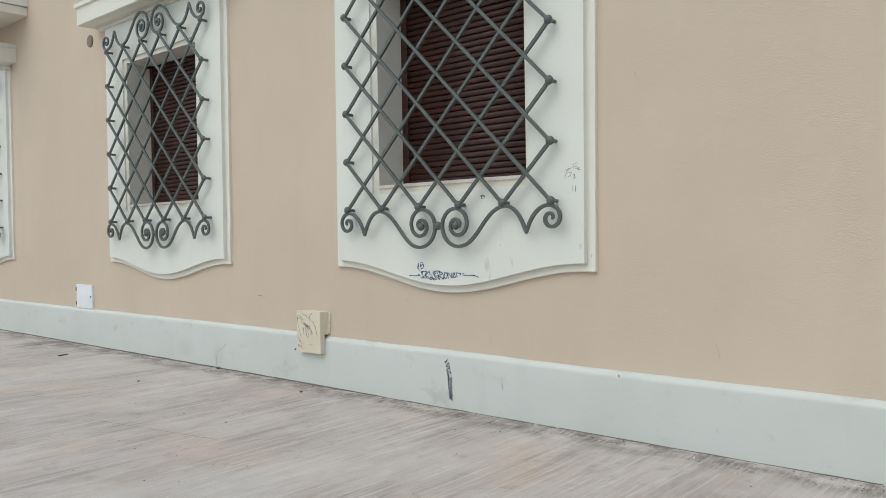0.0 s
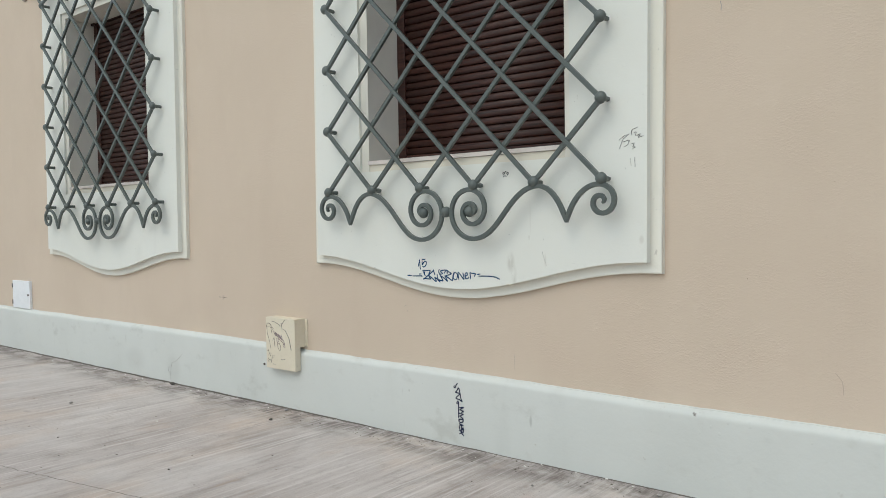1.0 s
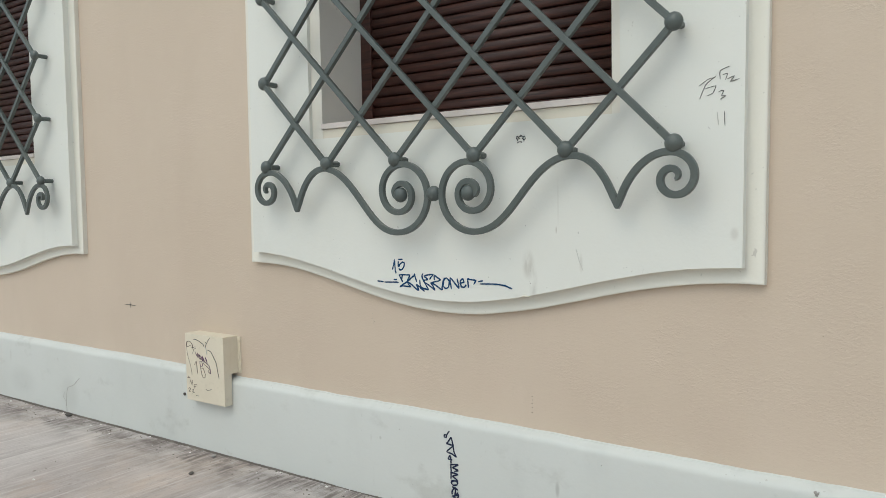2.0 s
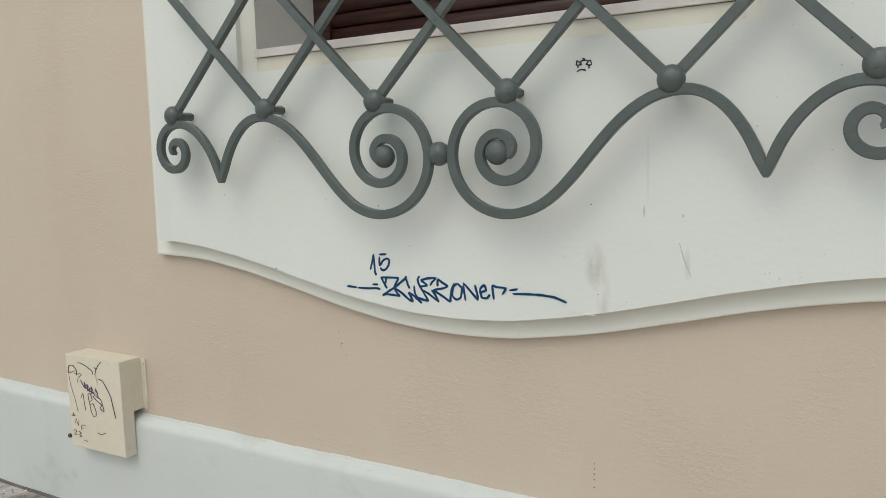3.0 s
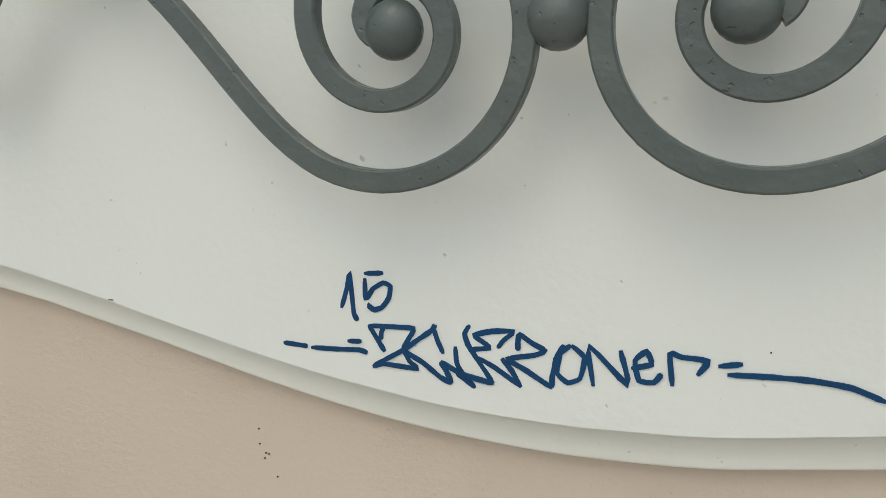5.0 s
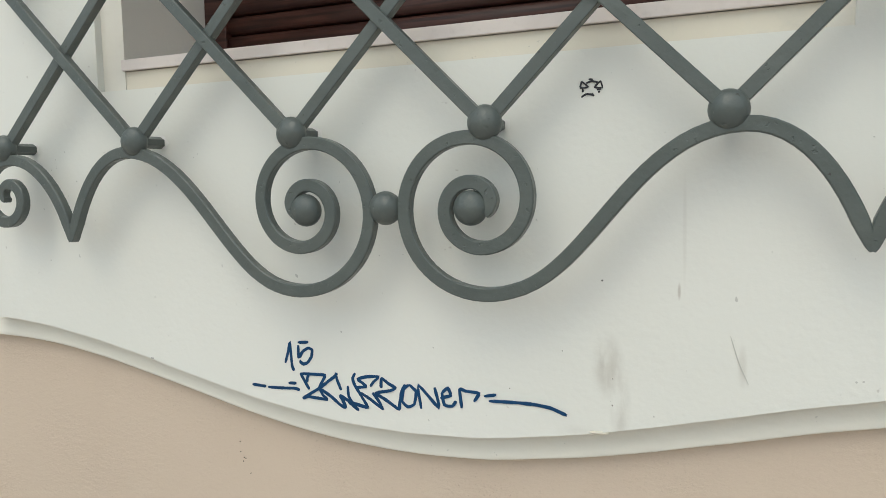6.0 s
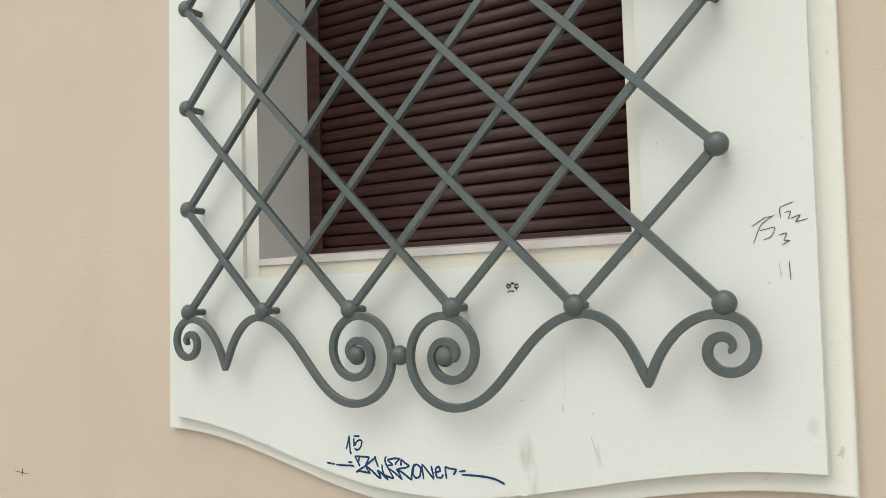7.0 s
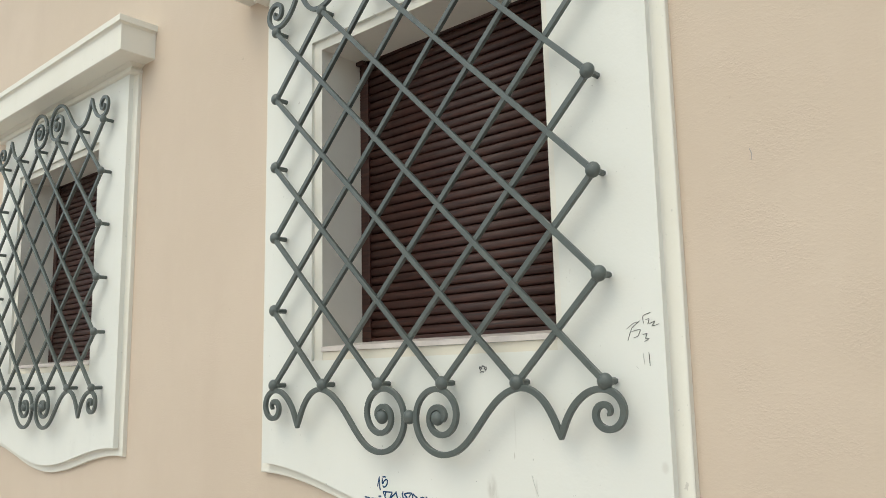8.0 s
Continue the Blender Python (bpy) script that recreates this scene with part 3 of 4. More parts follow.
vent = thing("air_vent", (-6.13, 0, 3.94), "round taupe air vent on the stucco wall", "air vent")
part("disc", rod(-6.13, 4.015, -0.014, 0.001, 0.078, 28), VENT, vent)
part("centre", rod(-6.13, 4.015, -0.019, -0.012, 0.055, 28), VENT, vent)

stud = lone("bolt", rod(-1.940, 0.315, -0.056, -0.045, 0.009, 8), SCREW, "small dark rusted bolt head in the plinth", "bolt")

# ---- pen marks ----
tag_mark = thing("graffiti_tag", (-0.092, -0.070, 1.028), "dark blue marker scrawl on the white surround", "graffiti")
part("stroke", ribbon([[(-0.305, 1.119), (-0.296, 1.146), (-0.291, 1.168), (-0.289, 1.14), (-0.287, 1.113), (-0.282, 1.103)]], 0.0065, -0.070), INK, tag_mark)
part("stroke", ribbon([[(-0.27, 1.168), (-0.242, 1.17)]], 0.0065, -0.070), INK, tag_mark)
part("stroke", ribbon([[(-0.269, 1.162), (-0.269, 1.133), (-0.258, 1.148), (-0.243, 1.157), (-0.233, 1.153), (-0.236, 1.137), (-0.246, 1.124), (-0.257, 1.12), (-0.264, 1.124), (-0.262, 1.128)]], 0.0065, -0.070), INK, tag_mark)
part("stroke", ribbon([[(-0.397, 1.063), (-0.376, 1.062), (-0.359, 1.061)]], 0.0065, -0.070), INK, tag_mark)
part("stroke", ribbon([[(-0.354, 1.06), (-0.315, 1.061), (-0.282, 1.063), (-0.269, 1.06)]], 0.0065, -0.070), INK, tag_mark)
part("stroke", ribbon([[(-0.298, 1.074), (-0.277, 1.075)]], 0.0065, -0.070), INK, tag_mark)
part("stroke", ribbon([[(-0.266, 1.099), (-0.256, 1.083), (-0.244, 1.064)]], 0.0065, -0.070), INK, tag_mark)
part("stroke", ribbon([[(-0.243, 1.1), (-0.248, 1.09), (-0.249, 1.08)]], 0.0065, -0.070), INK, tag_mark)
part("stroke", ribbon([[(-0.266, 1.098), (-0.23, 1.099), (-0.202, 1.099), (-0.21, 1.084), (-0.218, 1.069)]], 0.0065, -0.070), INK, tag_mark)
part("stroke", ribbon([[(-0.262, 1.042), (-0.239, 1.056), (-0.217, 1.069), (-0.196, 1.085), (-0.178, 1.098), (-0.172, 1.107)]], 0.0065, -0.070), INK, tag_mark)
part("stroke", ribbon([[(-0.262, 1.042), (-0.247, 1.047), (-0.222, 1.046), (-0.198, 1.045), (-0.209, 1.054), (-0.217, 1.068)]], 0.0065, -0.070), INK, tag_mark)
part("stroke", ribbon([[(-0.174, 1.1), (-0.17, 1.087), (-0.162, 1.069)]], 0.0065, -0.070), INK, tag_mark)
part("stroke", ribbon([[(-0.217, 1.068), (-0.19, 1.054), (-0.167, 1.037), (-0.151, 1.03)]], 0.0065, -0.070), INK, tag_mark)
part("stroke", ribbon([[(-0.151, 1.03), (-0.158, 1.045), (-0.166, 1.058)]], 0.0065, -0.070), INK, tag_mark)
part("stroke", ribbon([[(-0.166, 1.058), (-0.142, 1.046), (-0.119, 1.04), (-0.095, 1.036)]], 0.0065, -0.070), INK, tag_mark)
part("stroke", ribbon([[(-0.146, 1.08), (-0.144, 1.057), (-0.134, 1.042), (-0.12, 1.027)]], 0.0065, -0.070), INK, tag_mark)
part("stroke", ribbon([[(-0.12, 1.028), (-0.129, 1.034), (-0.145, 1.044)]], 0.0065, -0.070), INK, tag_mark)
part("stroke", ribbon([[(-0.126, 1.11), (-0.133, 1.098), (-0.129, 1.084), (-0.115, 1.063), (-0.096, 1.036)]], 0.0065, -0.070), INK, tag_mark)
part("stroke", ribbon([[(-0.125, 1.078), (-0.1, 1.082), (-0.109, 1.089), (-0.121, 1.097), (-0.097, 1.104), (-0.069, 1.106), (-0.082, 1.094), (-0.09, 1.083)]], 0.0065, -0.070), INK, tag_mark)
part("stroke", ribbon([[(-0.116, 1.068), (-0.092, 1.056), (-0.06, 1.035)]], 0.0065, -0.070), INK, tag_mark)
part("stroke", ribbon([[(-0.06, 1.035), (-0.072, 1.055), (-0.085, 1.07)]], 0.0065, -0.070), INK, tag_mark)
part("stroke", ribbon([[(-0.064, 1.082), (-0.064, 1.093), (-0.062, 1.103), (-0.046, 1.093), (-0.03, 1.085), (-0.043, 1.078), (-0.077, 1.07), (-0.053, 1.057), (-0.021, 1.038)]], 0.0065, -0.070), INK, tag_mark)
part("stroke", ribbon([[(-0.021, 1.039), (-0.021, 1.053), (-0.016, 1.076), (-0.007, 1.095)]], 0.0065, -0.070), INK, tag_mark)
part("stroke", ribbon([[(0.002, 1.095), (0.018, 1.081), (0.013, 1.054), (-0.002, 1.047), (-0.015, 1.058), (-0.012, 1.083), (0.002, 1.095)]], 0.0065, -0.070), INK, tag_mark)
part("stroke", ribbon([[(0.029, 1.046), (0.023, 1.096), (0.07, 1.051), (0.06, 1.094)]], 0.0065, -0.070), INK, tag_mark)
part("stroke", ribbon([[(0.073, 1.073), (0.096, 1.08), (0.09, 1.095), (0.077, 1.083), (0.082, 1.059), (0.099, 1.058), (0.108, 1.07)]], 0.0065, -0.070), INK, tag_mark)
part("stroke", ribbon([[(0.12, 1.056), (0.116, 1.095), (0.129, 1.092), (0.158, 1.09), (0.147, 1.072)]], 0.0065, -0.070), INK, tag_mark)
part("stroke", ribbon([[(0.169, 1.085), (0.195, 1.09)]], 0.0065, -0.070), INK, tag_mark)
part("stroke", ribbon([[(0.179, 1.076), (0.227, 1.078), (0.267, 1.078), (0.305, 1.074), (0.338, 1.062)]], 0.0065, -0.070), INK, tag_mark)
doodle = thing("marker_doodle", (0.387, -0.070, 1.665), "tiny black marker doodle under the sill", "doodle")
part("stroke", ribbon([[(0.371, 1.694), (0.383, 1.683), (0.369, 1.682), (0.371, 1.694)]], 0.0036, -0.070), BLACK_INK, doodle)
part("stroke", ribbon([[(0.379, 1.69), (0.39, 1.693), (0.402, 1.69)]], 0.0036, -0.070), BLACK_INK, doodle)
part("stroke", ribbon([[(0.406, 1.693), (0.409, 1.68), (0.395, 1.682), (0.406, 1.693)]], 0.0036, -0.070), BLACK_INK, doodle)
part("stroke", ribbon([[(0.384, 1.697), (0.392, 1.696)]], 0.0036, -0.070), BLACK_INK, doodle)
part("stroke", ribbon([[(0.373, 1.68), (0.373, 1.674)]], 0.0036, -0.070), BLACK_INK, doodle)
part("stroke", ribbon([[(0.399, 1.677), (0.407, 1.678)]], 0.0036, -0.070), BLACK_INK, doodle)
part("stroke", ribbon([[(0.401, 1.672), (0.405, 1.674)]], 0.0036, -0.070), BLACK_INK, doodle)
part("stroke", ribbon([[(0.37, 1.665), (0.379, 1.67), (0.389, 1.669), (0.394, 1.666)]], 0.0036, -0.070), BLACK_INK, doodle)
part("stroke", ribbon([[(0.389, 1.671), (0.393, 1.667)]], 0.0036, -0.070), BLACK_INK, doodle)
pencil_mark = thing("pencil_scribble", (1.179, -0.070, 1.667), "faint grey pencil scribble on the white surround", "scribble")
part("stroke", ribbon([[(1.114, 1.775), (1.135, 1.824), (1.17, 1.85)]], 0.0022, -0.070), PENCIL, pencil_mark)
part("stroke", ribbon([[(1.112, 1.822), (1.145, 1.843), (1.165, 1.846)]], 0.0022, -0.070), PENCIL, pencil_mark)
part("stroke", ribbon([[(1.132, 1.81), (1.17, 1.817), (1.16, 1.793), (1.14, 1.785)]], 0.0022, -0.070), PENCIL, pencil_mark)
part("stroke", ribbon([[(1.185, 1.839), (1.185, 1.868), (1.218, 1.88)]], 0.0022, -0.070), PENCIL, pencil_mark)
part("stroke", ribbon([[(1.195, 1.853), (1.21, 1.856), (1.203, 1.835)]], 0.0022, -0.070), PENCIL, pencil_mark)
part("stroke", ribbon([[(1.21, 1.837), (1.233, 1.845), (1.22, 1.827), (1.25, 1.834)]], 0.0022, -0.070), PENCIL, pencil_mark)
part("stroke", ribbon([[(1.18, 1.796), (1.198, 1.8), (1.19, 1.781), (1.205, 1.78), (1.185, 1.769)]], 0.0022, -0.070), PENCIL, pencil_mark)
part("stroke", ribbon([[(1.175, 1.726), (1.18, 1.682)]], 0.0026, -0.070), FAINT, pencil_mark)
part("stroke", ribbon([[(1.2, 1.727), (1.202, 1.676)]], 0.0022, -0.070), PENCIL, pencil_mark)
part("stroke", ribbon([[(1.144, 1.677), (1.152, 1.667)]], 0.0026, -0.070), FAINT, pencil_mark)
foot_mark = thing("plinth_graffiti", (0.001, -0.0505, 0.071), "narrow upright dark blue marker scrawl on the plinth", "graffiti")
part("stroke", ribbon([[(-0.01, 0.399), (-0.021, 0.385), (-0.026, 0.377), (-0.038, 0.377), (-0.039, 0.368), (-0.029, 0.366), (-0.025, 0.374)]], 0.0068, -0.0505), DARK_INK, foot_mark)
part("stroke", ribbon([[(-0.001, 0.372), (-0.021, 0.344), (-0.028, 0.338), (0.008, 0.334), (-0.021, 0.308), (-0.026, 0.3), (0.001, 0.296), (0.027, 0.284)]], 0.0068, -0.0505), DARK_INK, foot_mark)
part("stroke", ribbon([[(-0.001, 0.372), (0.005, 0.352), (0.009, 0.334), (0.014, 0.306), (0.027, 0.284)]], 0.0068, -0.0505), DARK_INK, foot_mark)
part("stroke", ribbon([[(-0.006, 0.29), (-0.02, 0.269), (0.004, 0.268)]], 0.0068, -0.0505), DARK_INK, foot_mark)
part("stroke", ribbon([[(-0.006, 0.284), (-0.004, 0.267), (-0.005, 0.249)]], 0.0068, -0.0505), DARK_INK, foot_mark)
part("stroke", ribbon([[(-0.009, 0.244), (0.014, 0.249), (0.036, 0.251), (0.017, 0.241), (0.004, 0.233), (0.024, 0.229), (0.034, 0.225), (0.014, 0.217)]], 0.0068, -0.0505), DARK_INK, foot_mark)
part("stroke", ribbon([[(-0.006, 0.243), (-0.004, 0.215), (-0.006, 0.178)]], 0.0068, -0.0505), DARK_INK, foot_mark)
part("stroke", ribbon([[(-0.009, 0.209), (0.017, 0.209), (0.034, 0.206), (0.014, 0.199), (0.004, 0.193), (0.022, 0.184), (0.032, 0.176), (0.012, 0.174), (-0.006, 0.17)]], 0.0068, -0.0505), DARK_INK, foot_mark)
part("stroke", ribbon([[(0.004, 0.17), (-0.005, 0.162), (0.005, 0.153), (0.024, 0.157), (0.032, 0.168), (0.017, 0.175), (0.004, 0.17)]], 0.0068, -0.0505), DARK_INK, foot_mark)
part("stroke", ribbon([[(-0.002, 0.144), (0.017, 0.141), (0.033, 0.135)]], 0.0068, -0.0505), DARK_INK, foot_mark)
part("stroke", ribbon([[(-0.001, 0.108), (0.001, 0.128), (0.019, 0.143), (0.018, 0.124), (0.015, 0.108), (0.034, 0.124)]], 0.0068, -0.0505), DARK_INK, foot_mark)
part("stroke", ribbon([[(-0.002, 0.101), (0.019, 0.107), (0.034, 0.114), (0.032, 0.101), (0.027, 0.092), (0.012, 0.098), (0.0, 0.103)]], 0.0068, -0.0505), DARK_INK, foot_mark)
part("stroke", ribbon([[(-0.002, 0.08), (0.014, 0.087), (0.023, 0.095)]], 0.0068, -0.0505), DARK_INK, foot_mark)
part("stroke", ribbon([[(0.01, 0.093), (0.022, 0.083), (0.036, 0.071)]], 0.0068, -0.0505), DARK_INK, foot_mark)
box_mark = thing("box_scribble", (-1.728, -0.105, 0.359), "brown and purple pen scribbles on the utility box", "scribble")
part("stroke", ribbon([[(-1.776, 0.614), (-1.777, 0.636), (-1.796, 0.653), (-1.823, 0.650), (-1.832, 0.624), (-1.814, 0.622), (-1.787, 0.634)]], 0.0023, -0.105), BROWN_INK, box_mark)
part("stroke", ribbon([[(-1.832, 0.624), (-1.823, 0.569), (-1.802, 0.515), (-1.787, 0.457)]], 0.0023, -0.105), BROWN_INK, box_mark)
part("stroke", ribbon([[(-1.794, 0.621), (-1.773, 0.619), (-1.748, 0.627)]], 0.0023, -0.105), BLACK_INK, box_mark)
part("stroke", ribbon([[(-1.743, 0.622), (-1.769, 0.604), (-1.775, 0.582)]], 0.0023, -0.105), BLACK_INK, box_mark)
part("stroke", ribbon([[(-1.755, 0.598), (-1.732, 0.569), (-1.732, 0.593), (-1.711, 0.556), (-1.712, 0.584), (-1.688, 0.548), (-1.688, 0.579), (-1.669, 0.543), (-1.661, 0.573), (-1.645, 0.534)]], 0.0028, -0.105), PURPLE_INK, box_mark)
part("stroke", ribbon([[(-1.748, 0.585), (-1.727, 0.564), (-1.720, 0.584), (-1.702, 0.554), (-1.695, 0.574), (-1.679, 0.548)]], 0.0028, -0.105), PURPLE_INK, box_mark)
part("stroke", ribbon([[(-1.661, 0.571), (-1.649, 0.554), (-1.664, 0.542), (-1.634, 0.532), (-1.623, 0.510), (-1.617, 0.483), (-1.641, 0.494), (-1.629, 0.509), (-1.668, 0.529), (-1.682, 0.541)]], 0.0028, -0.105), PURPLE_INK, box_mark)
part("stroke", ribbon([[(-1.763, 0.519), (-1.746, 0.544), (-1.741, 0.508), (-1.736, 0.472)]], 0.0023, -0.105), BROWN_INK, box_mark)
part("stroke", ribbon([[(-1.713, 0.545), (-1.708, 0.513), (-1.688, 0.524), (-1.696, 0.547), (-1.713, 0.545)]], 0.0028, -0.105), PURPLE_INK, box_mark)
part("stroke", ribbon([[(-1.708, 0.511), (-1.699, 0.474), (-1.687, 0.454), (-1.672, 0.456), (-1.668, 0.477), (-1.684, 0.507), (-1.706, 0.501)]], 0.0023, -0.105), BROWN_INK, box_mark)
part("stroke", ribbon([[(-1.769, 0.668), (-1.747, 0.669), (-1.716, 0.662), (-1.693, 0.652), (-1.675, 0.645), (-1.670, 0.631)]], 0.0023, -0.105), BLACK_INK, box_mark)
part("stroke", ribbon([[(-1.661, 0.663), (-1.647, 0.655), (-1.632, 0.673), (-1.612, 0.690)]], 0.0023, -0.105), BLACK_INK, box_mark)
part("stroke", ribbon([[(-1.646, 0.656), (-1.653, 0.643), (-1.657, 0.631)]], 0.0023, -0.105), BLACK_INK, box_mark)
part("stroke", ribbon([[(-1.655, 0.632), (-1.650, 0.612), (-1.646, 0.591)]], 0.0023, -0.105), FAINT, box_mark)
part("stroke", ribbon([[(-1.638, 0.616), (-1.611, 0.610), (-1.588, 0.581), (-1.567, 0.550), (-1.557, 0.508), (-1.546, 0.466)]], 0.0023, -0.105), BLACK_INK, box_mark)
part("stroke", ribbon([[(-1.832, 0.438), (-1.807, 0.440)]], 0.0023, -0.105), BROWN_INK, box_mark)
part("stroke", ribbon([[(-1.820, 0.450), (-1.818, 0.438)]], 0.0023, -0.105), BROWN_INK, box_mark)
part("stroke", ribbon([[(-1.814, 0.404), (-1.804, 0.426), (-1.793, 0.398), (-1.786, 0.429)]], 0.0023, -0.105), BROWN_INK, box_mark)
part("stroke", ribbon([[(-1.774, 0.379), (-1.771, 0.405), (-1.746, 0.406)]], 0.0023, -0.105), BROWN_INK, box_mark)
part("stroke", ribbon([[(-1.772, 0.393), (-1.754, 0.393)]], 0.0023, -0.105), BROWN_INK, box_mark)
part("stroke", ribbon([[(-1.828, 0.371), (-1.815, 0.381), (-1.808, 0.372), (-1.825, 0.358), (-1.803, 0.360)]], 0.0023, -0.105), BLACK_INK, box_mark)
part("stroke", ribbon([[(-1.795, 0.374), (-1.777, 0.372), (-1.791, 0.362), (-1.774, 0.357), (-1.792, 0.350)]], 0.0023, -0.105), BLACK_INK, box_mark)
part("stroke", ribbon([[(-1.762, 0.344), (-1.753, 0.340)]], 0.0023, -0.105), BLACK_INK, box_mark)
part("stroke", ribbon([[(-1.746, 0.343), (-1.738, 0.339)]], 0.0023, -0.105), BLACK_INK, box_mark)
part("stroke", ribbon([[(-1.669, 0.389), (-1.648, 0.384), (-1.615, 0.395)]], 0.0023, -0.105), BLACK_INK, box_mark)
wall_mark = thing("pen_cross", (-2.54, 0, 0.79), "small black pen cross on the stucco", "pen mark")
part("stroke", ribbon([[(-2.605, 0.806), (-2.541, 0.806), (-2.481, 0.803)]], 0.0026, -0.0005), BLACK_INK, wall_mark)
part("stroke", ribbon([[(-2.538, 0.826), (-2.541, 0.786)]], 0.0026, -0.0005), BLACK_INK, wall_mark)

lone("wall_scuff", ribbon([[(1.619, 2.462), (1.626, 2.439), (1.623, 2.414)]], 0.003, -0.0005), CHIP, "short grey scuff in the stucco", "scuff", "wall scuffs")
lone("wall_scuff", ribbon([[(2.136, 0.696), (2.165, 0.658), (2.171, 0.597)]], 0.004, -0.0005), SCRATCH, "faint brown scratch in the stucco", "scuff", "wall scuffs")
lone("pen_dots", ribbon([[(0.388, z), (0.388 + 0.001, z - 0.003)] for z in [0.6, 0.585, 0.57, 0.554, 0.531]], 0.0035, -0.0005), BLACK_INK, "row of small pen dots on the stucco", "pen mark")
lone("pen_dots", ribbon([[(x, z), (x + 0.001, z - 0.002)] for x, z in ((-0.495, 0.895), (-0.495, 0.870), (-0.485, 0.856), (-0.480, 0.855), (-0.488, 0.847), (-0.467, 0.819))], 0.0022, -0.0005), BLACK_INK, "scatter of small dark dots on the stucco", "pen mark")
for n, (x, z, r) in enumerate(((-0.693, 1.1035, 0.006), (0.399, 1.0345, 0.012))):
    chip = bmesh.new()
    bmesh.ops.create_icosphere(chip, subdivisions=2, radius=r)
    for v in chip.verts:
        v.co = Vector((x, PLATE + 0.003, z)) + Vector((v.co.x * 1.6, v.co.y * 0.7, v.co.z * 0.30)) * (1 + 0.4 * noise.noise(v.co / r + Vector((n, 3, 1))))
    lone("edge_chip", chip, SCREW if n == 0 else STAINED, "small chip in the lower edge of the surround", "chip", "edge chips", smooth=True)
for x, z, r in ((0.407, 1.326, 0.0018), (0.330, 1.188, 0.0010), (0.426, 1.141, 0.0010), (0.425, 1.090, 0.0016), (0.223, 1.106, 0.0011)):
    lone("paint_speck", rod(x, z, PLATE - 0.0012, PLATE + 0.002, r, 7), SCREW, "tiny dark speck on the white surround", "speck", "paint specks")
lone("plate_scratch", ribbon([[(0.632, 1.234), (0.645, 1.19), (0.662, 1.15)]], 0.0016, -0.070), FAINT, "faint scratch in the white surround", "scratch")

# ---- cracks, chips, grit and pebbles ----
lone("plinth_crack", ribbon([[(-3.288, 0.0), (-3.291, 0.085), (-3.268, 0.184), (-3.191, 0.211), (-3.105, 0.274)], [(-3.291, 0.085), (-3.325, 0.11), (-3.312, 0.15)]], 0.0024, -0.0505, 0.001), CHIP, "thin branching crack in the plinth paint", "crack")
def fleck_mesh(x, y, z, r, seed, proud):
    """A ragged shallow fleck on the face of the plinth, thickest in its middle."""
    bm = bmesh.new()
    rim = []
    for k in range(11):
        a = 2 * math.pi * k / 11
        q = r * (1 + 0.75 * noise.noise((seed * 3.1 + 1.3 * math.cos(a), 1.3 * math.sin(a), 2)))
        rim.append(bm.verts.new((x + 0.75 * q * math.cos(a), y + 0.004, z + q * math.sin(a))))
    hub = bm.verts.new((x, y - proud, z))
    for k in range(11):
        bm.faces.new((rim[k], rim[(k + 1) % 11], hub))
    return bm


for n, (x, z, r) in enumerate(((1.502, 0.424, 0.011), (0.725, 0.377, 0.004), (-0.30, 0.36, 0.004), (0.95, 0.30, 0.003))):
    lone("paint_chip", fleck_mesh(x, -0.0515, z, r, n + 1, 0.0012), CHIP, "small grey chip in the plinth paint", "chip", "paint chips")
for n, (x, z, r) in enumerate(((1.372, 0.397, 0.012), (1.585, 0.374, 0.013), (1.627, 0.344, 0.015), (1.668, 0.405, 0.012), (1.775, 0.402, 0.015), (1.792, 0.325, 0.011), (1.528, 0.334, 0.013), (1.86, 0.39, 0.010), (2.05, 0.37, 0.012), (-0.86, 0.40, 0.012), (-0.78, 0.385, 0.010), (-1.02, 0.41, 0.009))):
    lone("paint_blister", fleck_mesh(x, -0.0505, z, 1.3 * r, n + 20, 0.0020), PLINTH, "small blister in the white plinth paint", "blister", "paint blisters", smooth=True)
rng = random.Random(5)


def pebble_mesh(x, y, r, seed):
    bm = bmesh.new()
    bmesh.ops.create_icosphere(bm, subdivisions=2, radius=r)
    for v in bm.verts:
        k = 1 + 0.35 * noise.noise(v.co / r * 0.9 + Vector((seed, 2, 5)))
        v.co = Vector((v.co.x * k * 1.25, v.co.y * k, v.co.z * k * 0.65))
    low = min(v.co.z for v in bm.verts)
    bmesh.ops.rotate(bm, verts=bm.verts, cent=(0, 0, 0), matrix=Matrix.Rotation(seed * 1.7, 3, "Z"))
    bmesh.ops.translate(bm, verts=bm.verts, vec=(x, y, -low - r * 0.08))
    return bm


for n, (x, y, r, pale) in enumerate(((-3.21, -0.085, 0.020, 0), (-1.497, -0.346, 0.012, 0), (-1.068, -1.413, 0.006, 0), (0.006, -1.98, 0.004, 0), (-0.236, -2.515, 0.004, 0), (-3.244, -0.966, 0.013, 1),
        (1.351, -0.135, 0.010, 1), (1.533, -0.157, 0.009, 1), (0.755, -0.392, 0.007, 1), (-2.296, -1.49, 0.005, 0), (-1.626, -0.10, 0.013, 1), (-0.787, -0.085, 0.010, 1))):
    lone("pebble", pebble_mesh(x, y, r, n), STONE if pale else DARKSTONE, ("pale" if pale else "dark") + " pebble lying on the concrete paving", "pebble", "loose pebbles")


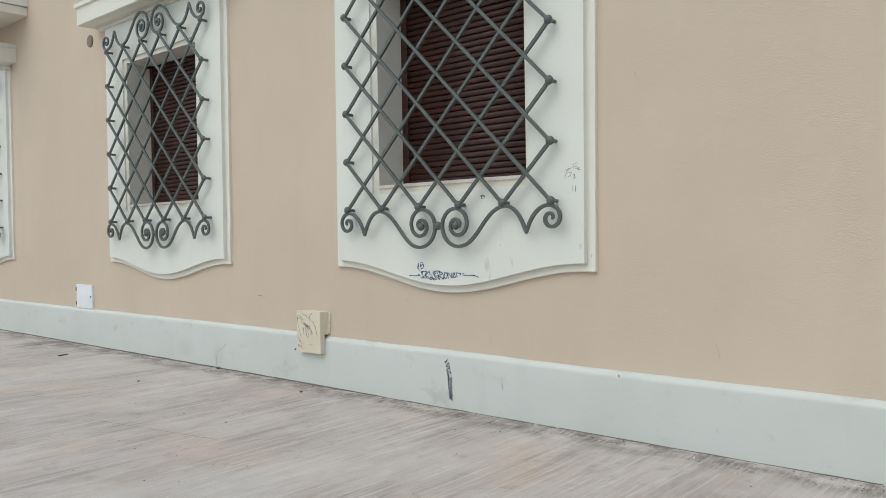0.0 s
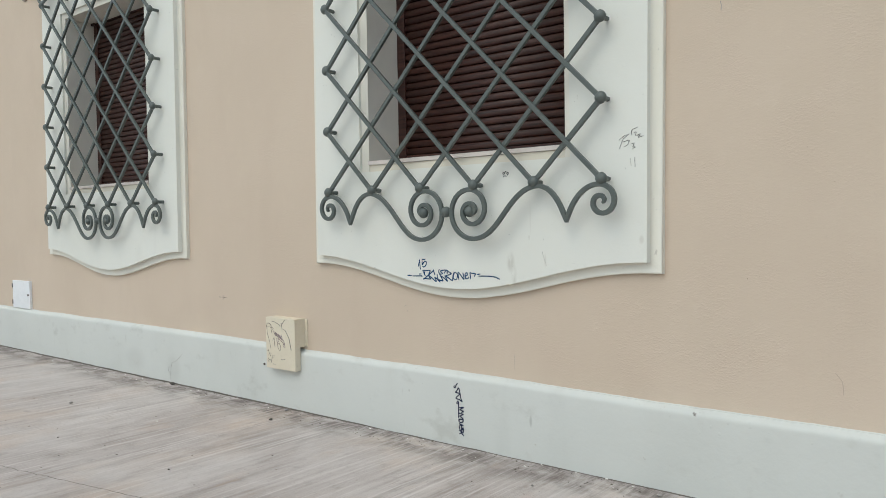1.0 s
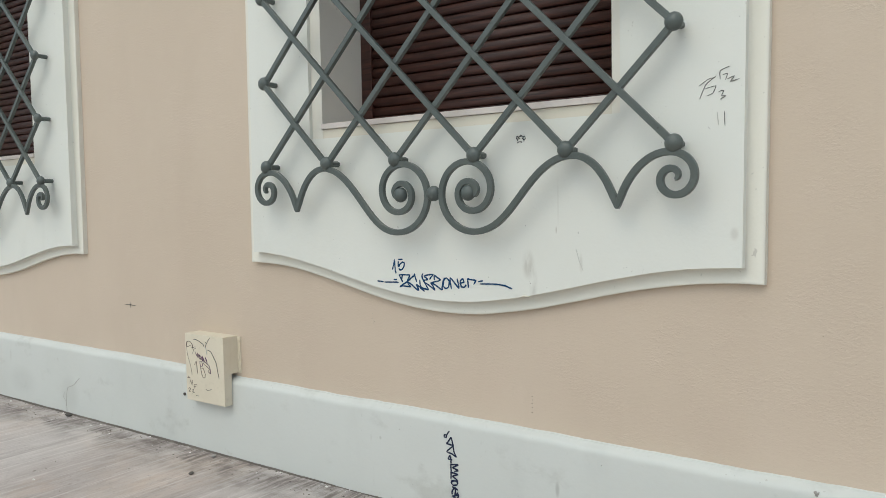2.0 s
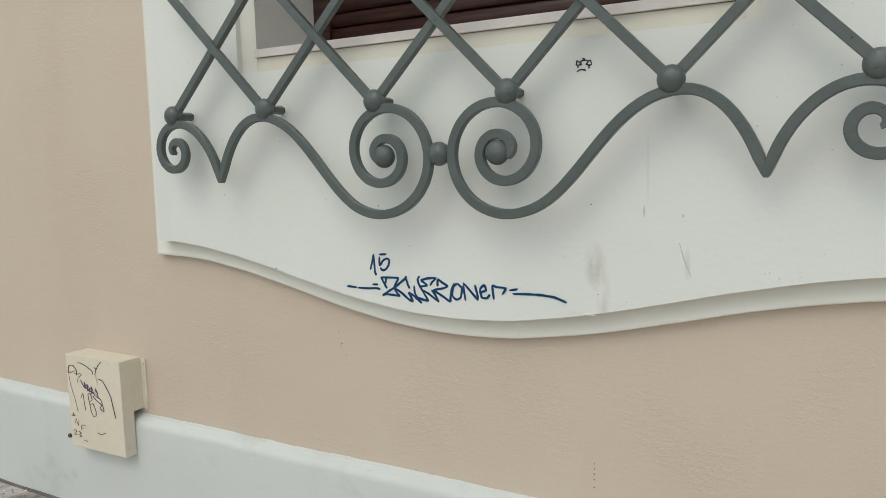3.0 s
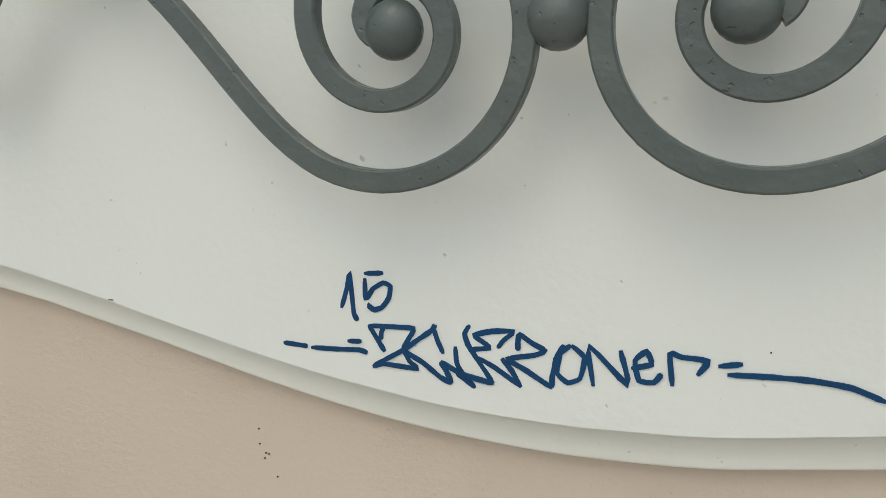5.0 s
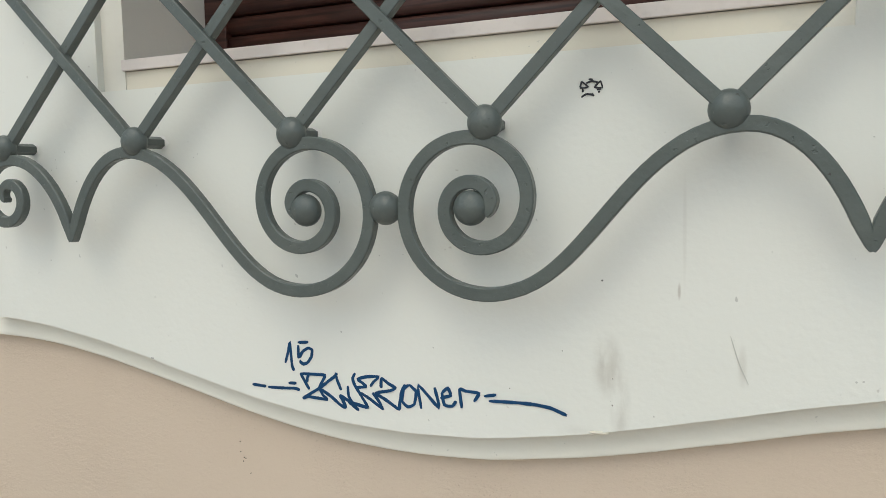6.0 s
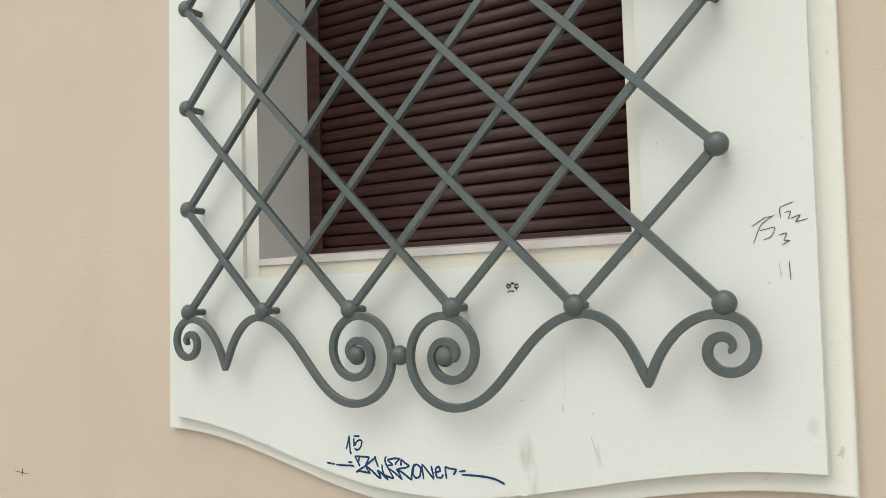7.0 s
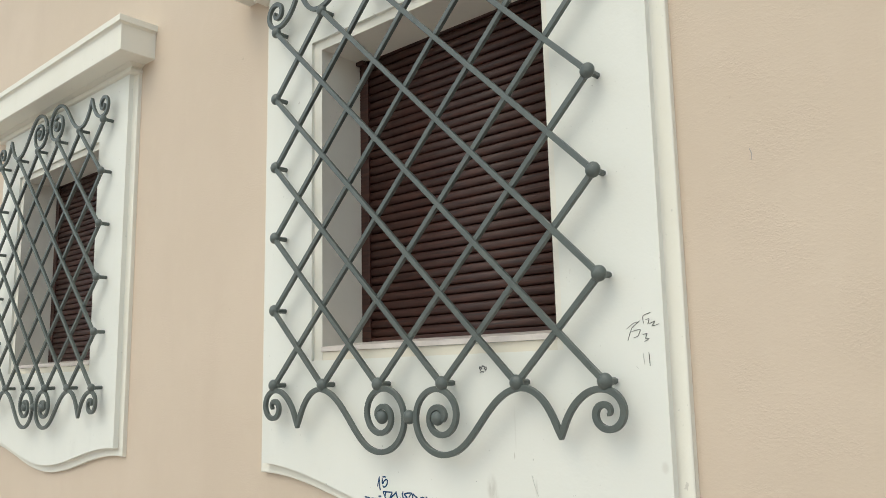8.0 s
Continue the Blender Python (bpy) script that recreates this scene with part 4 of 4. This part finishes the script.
stick = bmesh.new()
a, b = Vector((-5.634, -0.721, 0.007)), Vector((-5.674, -0.59, 0.009))
bmesh.ops.create_cone(stick, cap_ends=True, segments=7, radius1=0.008, radius2=0.005, depth=(b - a).length, matrix=Matrix.Translation((a + b) / 2) @ (b - a).to_track_quat("Z", "Y").to_matrix().to_4x4())
lone("twig", stick, DARKSTONE, "short dark twig lying on the concrete paving", "twig")


def grit_mesh(count, small, large, spread):
    bm = bmesh.new()
    for _ in range(count):
        x = rng.uniform(-9, 4.5)
        near = rng.random() ** 3
        y = -0.054 - spread * near if rng.random() < 0.86 else -0.05 - rng.uniform(0.1, 2.5)
        r = small + (large - small) * rng.random() ** 2
        top = bm.verts.new((x, y, r * 0.9))
        ring = []
        for k in range(5):
            a = 2 * math.pi * k / 5 + rng.random()
            q = r * rng.uniform(0.7, 1.6)
            ring.append(bm.verts.new((x + q * 1.3 * math.cos(a), y + q * math.sin(a), -0.001)))
        for k in range(5):
            bm.faces.new((top, ring[k], ring[(k + 1) % 5]))
    return bm


def dirt_mesh():
    """Packed soil in the joint between paving and plinth, of uneven width."""
    bm = bmesh.new()
    rows = []
    for i in range(700):
        x = -12 + 18 * i / 699
        w = 0.004 + 0.012 * max(0.0, noise.noise((x * 2.3, 1, 1)) + 0.15) + 0.008 * abs(noise.noise((x * 13, 5, 1)))
        hgt = 0.0012 + 0.007 * min(1.0, max(0.0, -0.6 - x)) + 0.004 * max(0.0, noise.noise((x * 4.0, 3, 9)) + 0.3)
        rows.append([bm.verts.new(v) for v in ((x, -0.040, hgt + 0.001), (x, -0.052 - 0.3 * w, hgt), (x, -0.053 - w, -0.001))])
    for a, b in zip(rows, rows[1:]):
        for k in range(2):
            bm.faces.new((a[k], a[k + 1], b[k + 1], b[k]))
    return bm


tagged(new("joint_dirt", mesh_of("joint_dirt", dirt_mesh(), SOIL)), "dark packed dirt in the joint at the plinth", "dirt", kind="stuff")
tagged(new("grit", mesh_of("grit", grit_mesh(1500, 0.0015, 0.0065, 0.20), GRIT)), "dark grit and dirt swept against the plinth", "grit", kind="stuff")
tagged(new("crumbs", mesh_of("crumbs", grit_mesh(170, 0.002, 0.009, 0.15), PATCH)), "white plaster crumbs lying along the plinth", "crumbs", kind="stuff")
seam = bmesh.new()
line = [(-2.05 + 1.35 * i / 24, -2.00 + 0.26 * i / 24 + 0.012 * noise.noise((i * 0.7, 1, 2))) for i in range(25)]
rows = [[seam.verts.new((x, y + s * 0.0022, 0.0012)) for s in (-1, 1)] for x, y in line]
for a, b in zip(rows, rows[1:]):
    seam.faces.new((a[0], a[1], b[1], b[0]))
tagged(new("paving_crack", mesh_of("paving_crack", seam, JOINT)), "hairline crack across the concrete paving", "crack", kind="structure")
